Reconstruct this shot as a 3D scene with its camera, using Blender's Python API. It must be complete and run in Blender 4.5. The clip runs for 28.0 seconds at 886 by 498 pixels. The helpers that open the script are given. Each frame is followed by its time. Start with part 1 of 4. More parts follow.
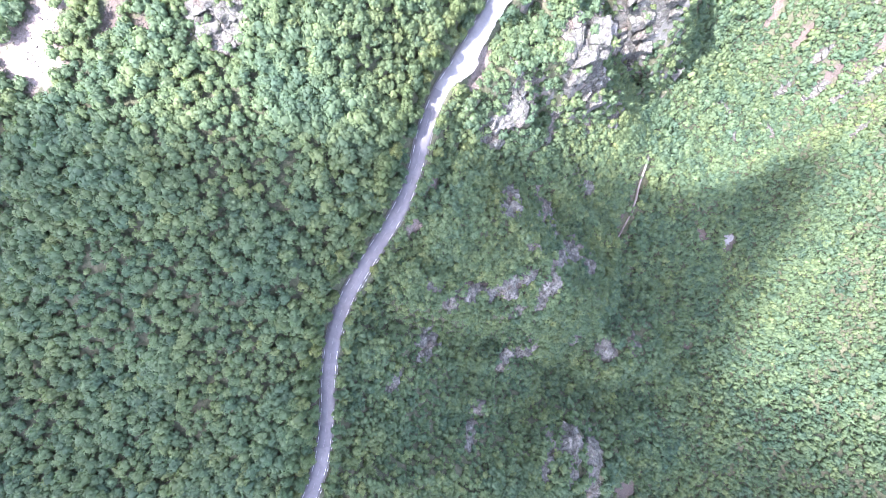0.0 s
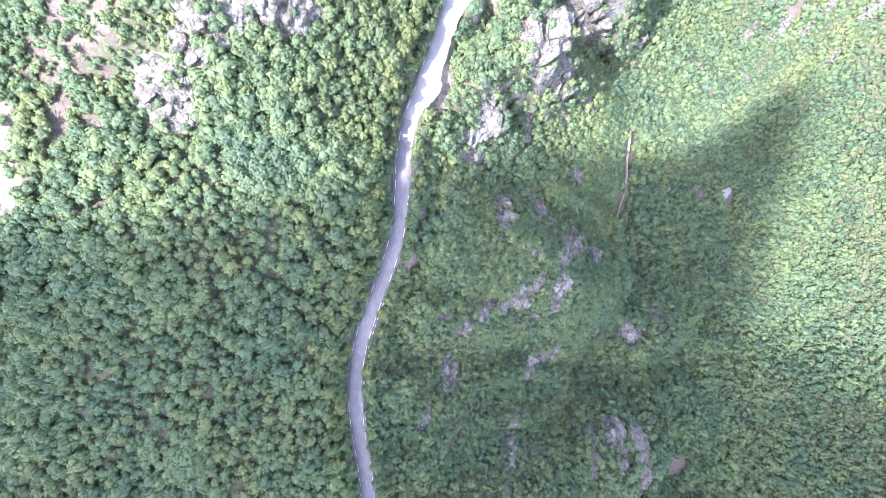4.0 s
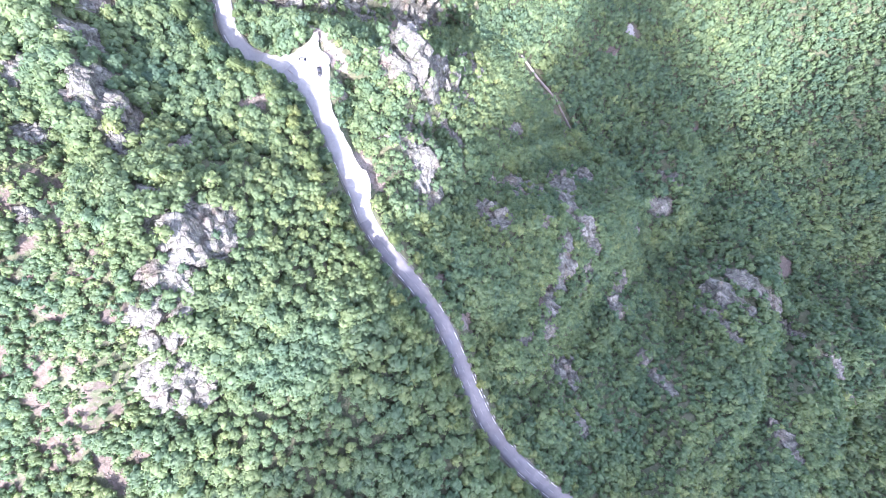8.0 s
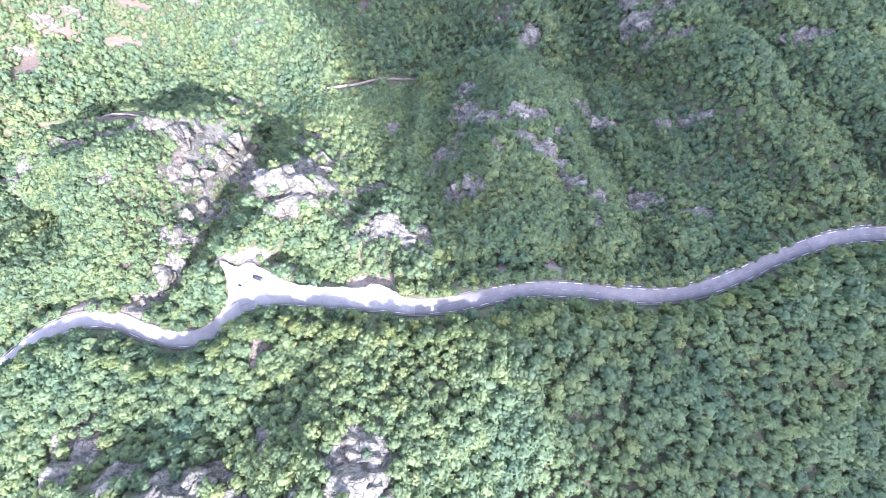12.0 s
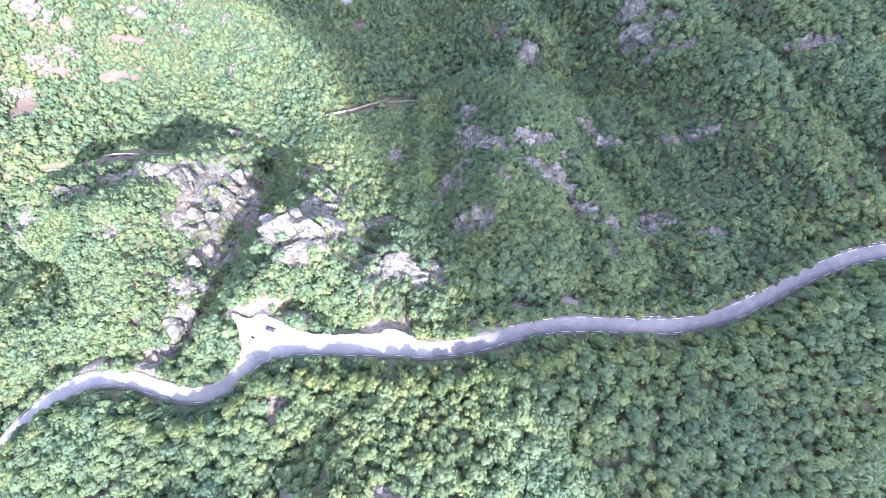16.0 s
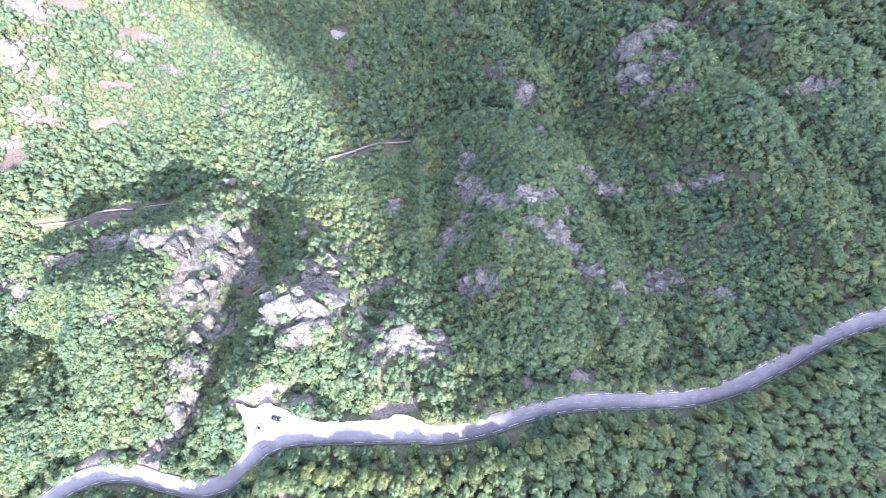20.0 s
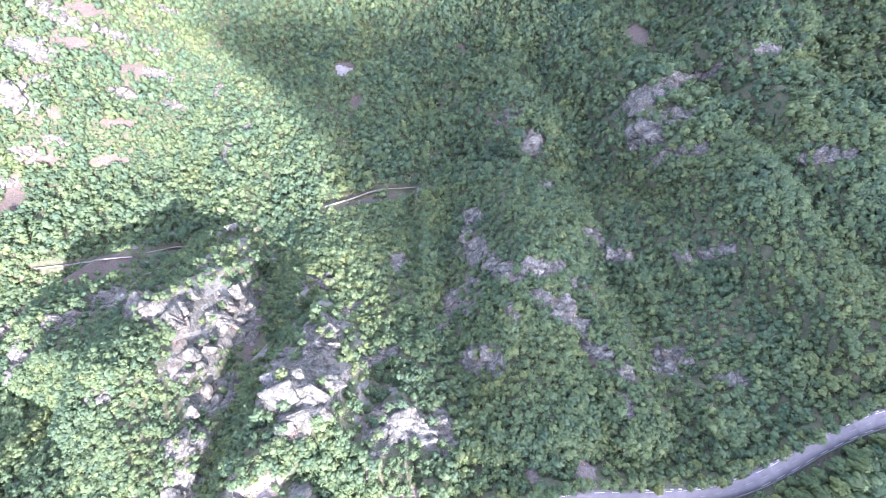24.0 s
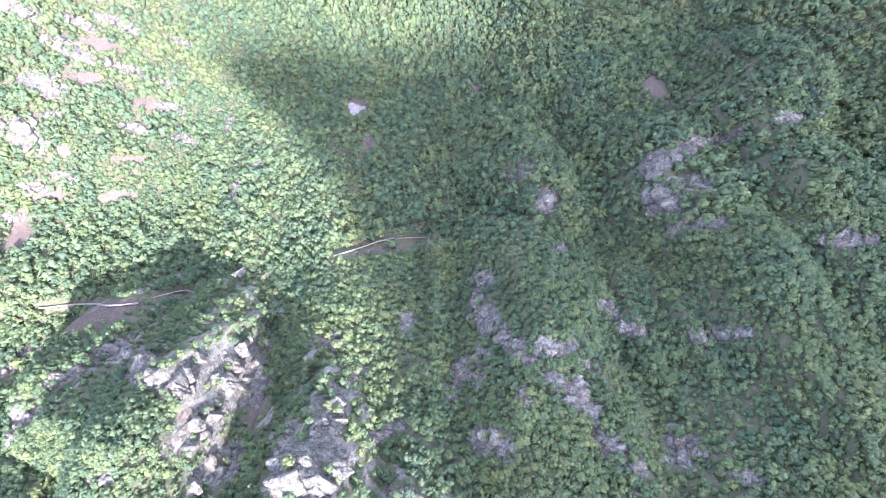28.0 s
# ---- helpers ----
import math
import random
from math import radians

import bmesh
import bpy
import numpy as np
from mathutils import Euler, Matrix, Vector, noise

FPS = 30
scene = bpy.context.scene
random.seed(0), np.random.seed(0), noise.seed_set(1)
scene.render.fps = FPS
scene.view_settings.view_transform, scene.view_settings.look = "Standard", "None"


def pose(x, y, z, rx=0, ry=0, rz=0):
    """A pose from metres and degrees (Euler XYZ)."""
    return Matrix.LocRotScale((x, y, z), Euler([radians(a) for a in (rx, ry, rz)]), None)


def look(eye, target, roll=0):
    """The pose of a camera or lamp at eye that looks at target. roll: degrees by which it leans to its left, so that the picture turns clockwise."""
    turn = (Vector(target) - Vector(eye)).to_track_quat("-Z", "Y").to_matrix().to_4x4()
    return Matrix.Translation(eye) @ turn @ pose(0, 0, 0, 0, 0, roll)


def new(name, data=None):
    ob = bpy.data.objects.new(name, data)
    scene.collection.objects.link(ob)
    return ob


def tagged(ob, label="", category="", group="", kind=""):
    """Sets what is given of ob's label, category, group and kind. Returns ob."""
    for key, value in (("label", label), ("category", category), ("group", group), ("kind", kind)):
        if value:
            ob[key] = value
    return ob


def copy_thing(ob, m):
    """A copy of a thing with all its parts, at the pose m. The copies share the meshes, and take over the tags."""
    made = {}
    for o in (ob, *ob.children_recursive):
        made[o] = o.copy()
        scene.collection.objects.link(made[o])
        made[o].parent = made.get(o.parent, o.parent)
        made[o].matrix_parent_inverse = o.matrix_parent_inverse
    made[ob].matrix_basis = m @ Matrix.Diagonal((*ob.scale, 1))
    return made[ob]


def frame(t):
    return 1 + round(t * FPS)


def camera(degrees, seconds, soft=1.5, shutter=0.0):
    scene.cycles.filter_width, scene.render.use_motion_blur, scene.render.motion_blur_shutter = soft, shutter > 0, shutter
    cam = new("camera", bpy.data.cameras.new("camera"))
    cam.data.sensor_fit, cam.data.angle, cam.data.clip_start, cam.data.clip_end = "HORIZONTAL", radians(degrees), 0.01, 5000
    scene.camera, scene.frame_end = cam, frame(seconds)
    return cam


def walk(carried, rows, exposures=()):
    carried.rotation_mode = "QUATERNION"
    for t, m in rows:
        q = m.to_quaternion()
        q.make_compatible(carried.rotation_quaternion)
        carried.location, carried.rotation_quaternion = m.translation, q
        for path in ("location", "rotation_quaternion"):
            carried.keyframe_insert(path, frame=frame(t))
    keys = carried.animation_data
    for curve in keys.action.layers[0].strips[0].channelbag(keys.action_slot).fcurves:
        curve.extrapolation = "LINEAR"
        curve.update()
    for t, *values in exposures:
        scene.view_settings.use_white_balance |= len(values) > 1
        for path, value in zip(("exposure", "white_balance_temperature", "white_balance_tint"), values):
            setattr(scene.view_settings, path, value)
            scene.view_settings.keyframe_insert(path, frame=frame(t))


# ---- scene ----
PATH = [
    (0, 138.72, 10.96, 222.87, 0.10, -0.36, 111.58),
    (0.5, 138.56, 11.19, 222.04, 0.11, -0.36, 111.21),
    (1, 137.49, 10.90, 220.79, 0.12, -0.36, 110.86),
    (1.5, 135.94, 10.39, 219.44, 0.11, -0.34, 110.50),
    (2, 134.22, 9.89, 218.36, 0.11, -0.30, 110.01),
    (2.5, 132.47, 9.52, 217.77, 0.11, -0.26, 108.78),
    (3, 130.62, 9.18, 217.49, 0.12, -0.22, 106.08),
    (3.5, 128.46, 8.71, 217.09, 0.13, -0.19, 102.26),
    (4.5, 122.96, 7.17, 216.35, 0.11, -0.19, 98.10),
    (5.5, 117.28, 5.94, 215.81, 0.12, -0.15, 94.75),
    (6, 114.04, 5.23, 215.13, 0.10, -0.17, 90.91),
    (6.5, 110.30, 4.61, 214.21, 0.06, -0.19, 83.60),
    (7, 106.30, 4.39, 213.29, 0.01, -0.19, 74.55),
    (7.5, 102.75, 4.55, 212.52, -0.02, -0.17, 65.49),
    (8, 100.05, 4.79, 211.87, -0.01, -0.12, 56.43),
    (8.5, 98.19, 4.85, 211.21, 0.04, -0.07, 46.79),
    (9, 96.74, 4.62, 210.42, 0.11, -0.02, 36.42),
    (9.5, 95.15, 4.20, 209.44, 0.18, 0.01, 25.46),
    (10, 93.16, 3.90, 208.35, 0.23, 0.02, 14.74),
    (10.5, 90.88, 4.01, 207.37, 0.26, 0.01, 6.02),
    (11, 88.67, 4.66, 206.67, 0.26, -0.00, 0.26),
    (11.5, 86.86, 5.77, 206.31, 0.23, -0.01, -3.08),
    (12, 85.63, 7.20, 206.22, 0.19, -0.01, -5.42),
    (12.5, 84.71, 8.78, 206.14, 0.16, 0.01, -7.55),
    (13.5, 83.16, 11.94, 205.29, 0.17, 0.05, -8.50),
    (14.5, 82.34, 16.39, 204.72, 0.15, 0.08, -8.72),
    (15, 82.24, 18.78, 204.00, 0.16, 0.10, -8.44),
    (16, 82.83, 24.71, 202.54, 0.15, 0.17, -8.40),
    (17, 83.74, 32.71, 201.60, 0.06, 0.15, -9.04),
    (18, 83.98, 41.23, 200.61, -0.04, 0.02, -9.90),
    (19, 84.00, 49.97, 199.44, -0.12, -0.17, -10.29),
    (20, 84.48, 58.98, 198.25, -0.19, -0.31, -10.28),
    (21, 85.66, 68.26, 197.23, -0.24, -0.34, -10.18),
    (22.5, 87.51, 81.70, 194.98, -0.25, -0.24, -9.71),
    (24, 89.12, 95.50, 192.69, -0.28, -0.15, -9.38),
    (25, 89.25, 105.63, 191.75, -0.29, -0.09, -8.95),
    (26, 90.12, 114.65, 190.45, -0.25, -0.02, -8.50),
    (27, 90.70, 123.80, 189.38, -0.21, 0.03, -7.97),
    (28, 88.37, 133.85, 188.44, -0.18, -0.03, -7.40),
]
EXPOSURE = 3.12
cam = camera(84.0, 28.0, soft=0.5)
walk(cam, [(t, pose(x, y, z, rx, ry, rz)) for t, x, y, z, rx, ry, rz in PATH], [(0, EXPOSURE - 0.06, 5800, 25), (17, EXPOSURE - 0.05, 5800, 27), (28, EXPOSURE + 0.02, 5800, 29)])

# ---- daylight: sun, sky and the cloud that shades the east ----
SUN_FROM = Vector((0.30, -0.42, 0.857)).normalized()
world = bpy.data.worlds.new("sky")
scene.world = world
world.use_nodes = True
sky = world.node_tree.nodes.new("ShaderNodeTexSky")
sky.sky_type, sky.sun_disc = "NISHITA", False
sky.sun_elevation, sky.sun_rotation = radians(59), radians(144)
sky.air_density, sky.dust_density = 1.0, 2.0
background = world.node_tree.nodes["Background"]
background.inputs["Strength"].default_value = 0.15
thin_cloud = world.node_tree.nodes.new("ShaderNodeHueSaturation")
thin_cloud.inputs["Saturation"].default_value = 0.7
world.node_tree.links.new(sky.outputs["Color"], thin_cloud.inputs["Color"])
world.node_tree.links.new(thin_cloud.outputs["Color"], background.inputs["Color"])

sun_data = bpy.data.lights.new("sun", "SUN")
sun_data.energy, sun_data.angle, sun_data.color = 3.15, radians(0.6), (1.0, 0.965, 0.91)
sun = new("sun", sun_data)
sun.matrix_world = look(SUN_FROM * 800, (0, 0, 0))


# ---- materials ----
class Graph:
    """A node material under construction."""

    def __init__(self, name):
        self.material = bpy.data.materials.new(name)
        self.material.use_nodes = True
        self.tree = self.material.node_tree
        self.shader = self.tree.nodes["Principled BSDF"]

    def node(self, kind, **values):
        n = self.tree.nodes.new("ShaderNode" + kind)
        for key, value in values.items():
            if key in n.inputs:
                n.inputs[key].default_value = value
        return n

    def link(self, a, b):
        self.tree.links.new(a, b)

    def noise(self, scale, detail=4.0, rough=0.55, where=None):
        n = self.node("TexNoise", Scale=scale, Detail=detail, Roughness=rough)
        self.link((where or self.place()), n.inputs["Vector"])
        return n.outputs["Fac"]

    def cells(self, scale, where=None):
        n = self.node("TexVoronoi", Scale=scale)
        self.link((where or self.place()), n.inputs["Vector"])
        return n

    def place(self):
        """World position."""
        return self.node("NewGeometry").outputs["Position"]

    def ramp(self, fac, stops):
        n = self.node("ValToRGB")
        e = n.color_ramp.elements
        while len(e) < len(stops):
            e.new(0.5)
        for item, (at, colour) in zip(e, stops):
            item.position, item.color = at, (*colour, 1)
        self.link(fac, n.inputs["Fac"])
        return n.outputs["Color"]

    def mix(self, fac, a, b, blend="MIX"):
        n = self.node("Mix")
        n.data_type, n.blend_type = "RGBA", blend
        for index, value in ((0, fac), (6, a), (7, b)):
            if isinstance(value, (int, float)):
                n.inputs[index].default_value = value
            elif isinstance(value, tuple):
                n.inputs[index].default_value = (*value, 1)
            else:
                self.link(value, n.inputs[index])
        return n.outputs[2]

    def maths(self, op, a, b=0.0, clamp=False):
        n = self.node("Math")
        n.operation, n.use_clamp = op, clamp
        for index, value in ((0, a), (1, b)):
            if isinstance(value, (int, float)):
                n.inputs[index].default_value = value
            else:
                self.link(value, n.inputs[index])
        return n.outputs[0]

    def attribute(self, name):
        n = self.node("Attribute")
        n.attribute_name = name
        return n.outputs["Fac"]

    def finish(self, colour, roughness=0.9, bump=None, strength=0.5, distance=0.2, specular=0.3):
        if isinstance(colour, tuple):
            self.shader.inputs["Base Color"].default_value = (*colour, 1)
        else:
            self.link(colour, self.shader.inputs["Base Color"])
        if isinstance(roughness, float):
            self.shader.inputs["Roughness"].default_value = roughness
        else:
            self.link(roughness, self.shader.inputs["Roughness"])
        self.shader.inputs["Specular IOR Level"].default_value = specular
        if bump is not None:
            n = self.node("Bump", Strength=strength, Distance=distance)
            self.link(bump, n.inputs["Height"])
            self.link(n.outputs["Normal"], self.shader.inputs["Normal"])
        return self.material


def rock_colour(g):
    """Pale grey limestone with darker stains, ochre seams and lichen."""
    base = g.ramp(g.noise(0.22, 6, 0.65), [(0.3, (0.1, 0.098, 0.086)), (0.48, (0.17, 0.166, 0.145)), (0.68, (0.255, 0.248, 0.217))])
    streak = g.node("Mapping")
    streak.inputs["Scale"].default_value = (1.4, 1.4, 0.3)
    g.link(g.place(), streak.inputs["Vector"])
    stain = g.ramp(g.noise(0.6, 5, 0.7, streak.outputs["Vector"]), [(0.36, (0.55, 0.53, 0.52)), (0.52, (1, 1, 1))])
    base = g.mix(0.7, base, stain, "MULTIPLY")
    ochre = g.ramp(g.noise(0.09, 3), [(0.52, (0, 0, 0)), (0.7, (1, 1, 1))])
    return g.mix(g.maths("MULTIPLY", ochre, 0.55), base, (0.22, 0.165, 0.128))


def rock_material():
    g = Graph("limestone")
    warp = g.node("Mapping")
    warp.inputs["Rotation"].default_value = (0.3, 0.2, 0.4)
    warp.inputs["Scale"].default_value = (1.0, 1.0, 1.7)
    g.link(g.place(), warp.inputs["Vector"])
    crack, split = g.cells(0.8, warp.outputs["Vector"]), g.cells(0.27, warp.outputs["Vector"])
    crack.feature = split.feature = "DISTANCE_TO_EDGE"
    seam = g.ramp(crack.outputs["Distance"], [(0.0, (0.4, 0.39, 0.38)), (0.045, (1, 1, 1))])
    gape = g.ramp(g.maths("ADD", split.outputs["Distance"], g.maths("MULTIPLY", g.maths("SUBTRACT", g.noise(0.9, 4), 0.5), 0.2)), [(0.0, (0.35, 0.33, 0.32)), (0.07, (1, 1, 1))])
    slab = g.ramp(g.cells(0.45, warp.outputs["Vector"]).outputs["Color"], [(0.2, (0.68, 0.67, 0.67)), (0.8, (1.2, 1.2, 1.2))])
    colour = g.mix(0.4, rock_colour(g), seam, "MULTIPLY")
    colour = g.mix(0.55, g.mix(1.0, colour, slab, "MULTIPLY"), gape, "MULTIPLY")
    moss = g.ramp(g.noise(0.5, 5, 0.7), [(0.54, (0, 0, 0)), (0.64, (1, 1, 1))])
    colour = g.mix(g.maths("MULTIPLY", moss, 0.6), colour, (0.085, 0.105, 0.052))
    ledge = g.cells(0.6, warp.outputs["Vector"])
    chip = g.cells(1.5, warp.outputs["Vector"])
    relief = g.maths("ADD", g.noise(0.6, 7, 0.62), g.maths("MULTIPLY", g.noise(0.8, 6, 0.6, warp.outputs["Vector"]), 0.6))
    relief = g.maths("ADD", relief, g.maths("MULTIPLY", ledge.outputs["Color"], 0.55))
    relief = g.maths("ADD", relief, g.maths("MULTIPLY", chip.outputs["Color"], 0.25))
    relief = g.maths("ADD", relief, g.maths("ADD", g.maths("MULTIPLY", seam, 0.15), g.maths("MULTIPLY", gape, 0.4)))
    return g.finish(colour, 0.93, relief, 0.9, 1.0, 0.2)


def ground_material():
    """Leaf litter and dry grass, with bare earth and stone where the cover is thin."""
    g = Graph("hillside_earth")
    litter = g.ramp(g.noise(0.35, 6, 0.7), [(0.3, (0.05, 0.055, 0.034)), (0.5, (0.08, 0.086, 0.05)), (0.68, (0.145, 0.13, 0.09))])
    grass = g.ramp(g.noise(1.3, 4), [(0.35, (0.05, 0.066, 0.034)), (0.65, (0.12, 0.12, 0.08))])
    litter = g.mix(g.ramp(g.noise(0.05, 3), [(0.45, (0, 0, 0)), (0.62, (1, 1, 1))]), litter, grass)
    earth = g.ramp(g.noise(0.9, 8, 0.75), [(0.32, (0.05, 0.048, 0.034)), (0.46, (0.095, 0.076, 0.062)), (0.6, (0.135, 0.108, 0.093)), (0.74, (0.19, 0.162, 0.145))])
    earth = g.mix(g.attribute("pale"), earth, g.mix(1.0, earth, (2.1, 2.15, 2.2), "MULTIPLY"))
    ragged = g.maths("ADD", g.attribute("bare"), g.maths("MULTIPLY", g.maths("SUBTRACT", g.noise(0.3, 7, 0.72), 0.5), 3.0))
    colour = g.mix(g.ramp(ragged, [(0.42, (0, 0, 0)), (0.6, (1, 1, 1))]), litter, earth)
    stony = g.maths("ADD", g.attribute("steep"), g.maths("MULTIPLY", g.maths("SUBTRACT", g.noise(0.16, 5), 0.5), 1.2))
    colour = g.mix(g.ramp(stony, [(0.45, (0, 0, 0)), (0.56, (1, 1, 1))]), colour, rock_colour(g))
    return g.finish(colour, 0.95, g.noise(0.8, 8, 0.7), 0.8, 0.8, 0.15)


def leaf_material(name, tint_from_object):
    """Broad leaves: the hue wanders from tree to tree and from clump to clump."""
    g = Graph(name)
    if tint_from_object:
        tint = g.node("ObjectInfo").outputs["Random"]
    else:
        tint = g.attribute("tint")
    colour = g.ramp(tint, [(0.0, (0.062, 0.103, 0.064)), (0.3, (0.085, 0.130, 0.071)), (0.6, (0.111, 0.154, 0.074)), (0.85, (0.137, 0.174, 0.077)), (1.0, (0.162, 0.190, 0.081))])
    island = g.node("NewGeometry").outputs["Random Per Island"]
    shift = g.ramp(island, [(0.0, (0.74, 0.76, 0.74)), (1.0, (1.3, 1.28, 1.25))])
    colour = g.mix(1.0, colour, shift, "MULTIPLY")
    drift = g.ramp(g.noise(0.02, 3), [(0.35, (0.9, 0.96, 1.0)), (0.65, (1.1, 1.04, 0.95))])
    colour = g.mix(1.0, colour, drift, "MULTIPLY")
    g.finish(colour, 0.6, g.noise(2.6, 3, 0.7), 0.7, 0.25, 0.3)
    thin = g.node("BsdfTranslucent")
    g.link(g.mix(1.0, colour, (1.2, 1.4, 0.8), "MULTIPLY"), thin.inputs["Color"])
    both = g.node("MixShader")
    both.inputs["Fac"].default_value = 0.36
    out = g.tree.nodes["Material Output"]
    g.link(g.shader.outputs["BSDF"], both.inputs[1])
    g.link(thin.outputs["BSDF"], both.inputs[2])
    g.link(both.outputs["Shader"], out.inputs["Surface"])
    return g.material


def bark_material():
    g = Graph("bark")
    return g.finish(g.ramp(g.noise(3, 5), [(0.3, (0.07, 0.055, 0.045)), (0.7, (0.2, 0.17, 0.14))]), 0.9, g.noise(9, 4), 0.6, 0.03)


def asphalt_material(name, dark, pale):
    g = Graph(name)
    colour = g.ramp(g.noise(0.25, 5, 0.6), [(0.3, dark), (0.7, pale)])
    grit = g.ramp(g.noise(14, 3), [(0.3, (0.85, 0.85, 0.85)), (0.7, (1.12, 1.12, 1.12))])
    patch = g.ramp(g.cells(0.11).outputs["Color"], [(0.2, (0.88, 0.88, 0.9)), (0.8, (1.08, 1.07, 1.05))])
    colour = g.mix(1.0, g.mix(1.0, colour, grit, "MULTIPLY"), patch, "MULTIPLY")
    return g.finish(colour, 0.85, g.noise(20, 3), 0.25, 0.02, 0.3)


def plain_material(name, colour, roughness=0.8, metallic=0.0, coat=0.0, wear=0.12):
    g = Graph(name)
    low, high = tuple(c * (1 - wear) for c in colour), tuple(min(1, c * (1 + wear)) for c in colour)
    g.finish(g.ramp(g.noise(2.5, 5), [(0.3, low), (0.7, high)]), roughness)
    g.shader.inputs["Metallic"].default_value = metallic
    g.shader.inputs["Coat Weight"].default_value = coat
    return g.material


ROCK = rock_material()
GROUND = ground_material()
LEAF = leaf_material("tree_leaves", True)
FOREST_LEAF = leaf_material("forest_leaves", False)
BARK = bark_material()
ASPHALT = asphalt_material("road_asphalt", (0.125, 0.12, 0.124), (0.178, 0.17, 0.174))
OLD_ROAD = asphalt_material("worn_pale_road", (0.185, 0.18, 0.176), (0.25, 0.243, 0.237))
FADED_PAINT = plain_material("worn_road_paint", (0.27, 0.265, 0.265), 0.8, wear=0.25)
GRAVEL = asphalt_material("valley_gravel", (0.2, 0.185, 0.17), (0.29, 0.27, 0.25))
PAINT = plain_material("road_paint", (0.6, 0.6, 0.58), 0.7, wear=0.2)
STONE = plain_material("wall_stone", (0.4, 0.38, 0.35), 0.9, wear=0.35)
DARK_STONE = plain_material("damp_stone", (0.13, 0.125, 0.12), 0.9, wear=0.4)


def part(name, bm, material, parent=None, label="", smooth=False):
    """Links a bmesh as one mesh object, under a thing or a part."""
    mesh = bpy.data.meshes.new(name)
    bm.to_mesh(mesh)
    bm.free()
    return mesh_part(name, mesh, material, parent, label, smooth)


def mesh_part(name, mesh, material, parent=None, label="", smooth=False):
    if material:
        mesh.materials.append(material)
    if smooth:
        mesh.polygons.foreach_set("use_smooth", np.ones(len(mesh.polygons), bool))
    ob = new(name, mesh)
    if parent:
        ob.parent = parent
    return tagged(ob, label)


def numpy_mesh(name, verts, faces):
    """A mesh from arrays: verts (n, 3) and faces (m, 3 or 4)."""
    mesh = bpy.data.meshes.new(name)
    n, m, k = len(verts), len(faces), faces.shape[1]
    mesh.vertices.add(n)
    mesh.vertices.foreach_set("co", np.ascontiguousarray(verts, np.float32).ravel())
    mesh.loops.add(m * k)
    mesh.loops.foreach_set("vertex_index", np.ascontiguousarray(faces, np.int32).ravel())
    mesh.polygons.add(m)
    mesh.polygons.foreach_set("loop_start", np.arange(0, m * k, k, dtype=np.int32))
    mesh.update(calc_edges=True)
    return mesh


def value_per_point(mesh, name, values):
    mesh.attributes.new(name, "FLOAT", "POINT").data.foreach_set("value", np.ascontiguousarray(values, np.float32))


def box(bm, size, at=(0, 0, 0), turn=0.0, bevel=0.0):
    made = bmesh.ops.create_cube(bm, size=1.0, matrix=pose(*at, 0, 0, turn) @ Matrix.Diagonal((*size, 1)))
    if bevel:
        edges = {e for v in made["verts"] for e in v.link_edges}
        bmesh.ops.bevel(bm, geom=list(edges), offset=bevel, segments=1, affect="EDGES")


# ---- shape of the land ----
rng = np.random.default_rng(7)
LATTICE = rng.random((256, 256))


def value_noise(x, y, size, seed=0):
    """Smooth noise from 0 to 1 whose bumps are about size metres wide."""
    u, v = x / size + seed * 17.3, y / size + seed * 9.7
    i, j = np.floor(u).astype(int), np.floor(v).astype(int)
    a, b = u - i, v - j
    a, b = a * a * (3 - 2 * a), b * b * (3 - 2 * b)
    i0, i1, j0, j1 = i % 256, (i + 1) % 256, j % 256, (j + 1) % 256
    low = LATTICE[i0, j0] * (1 - a) + LATTICE[i1, j0] * a
    high = LATTICE[i0, j1] * (1 - a) + LATTICE[i1, j1] * a
    return low * (1 - b) + high * b


def rough(x, y, size, octaves=4, seed=0):
    """Fractal noise, about -1 to 1."""
    out, gain, total = 0.0, 1.0, 0.0
    for n in range(octaves):
        out = out + gain * (2 * value_noise(x, y, size / 2**n, seed + n) - 1)
        total += gain
        gain *= 0.5
    return out / total * 1.6


def smooth_step(a, b, x):
    s = np.clip((x - a) / (b - a), 0, 1)
    return s * s * (3 - 2 * s)


def smooth_max(a, b, k):
    h = np.clip(0.5 + 0.5 * (a - b) / k, 0, 1)
    return b * (1 - h) + a * h + k * h * (1 - h)


def along(points, x, y):
    """Distance to a line of (x, y, z) points, and the line's height at the nearest place."""
    best, height = np.full(np.shape(x), 1e9), np.zeros(np.shape(x))
    for (ax, ay, az), (bx, by, bz) in zip(points, points[1:]):
        dx, dy = bx - ax, by - ay
        s = np.clip(((x - ax) * dx + (y - ay) * dy) / (dx * dx + dy * dy), 0, 1)
        d = np.hypot(x - ax - s * dx, y - ay - s * dy)
        near = d < best
        best, height = np.where(near, d, best), np.where(near, az + s * (bz - az), height)
    return best, height


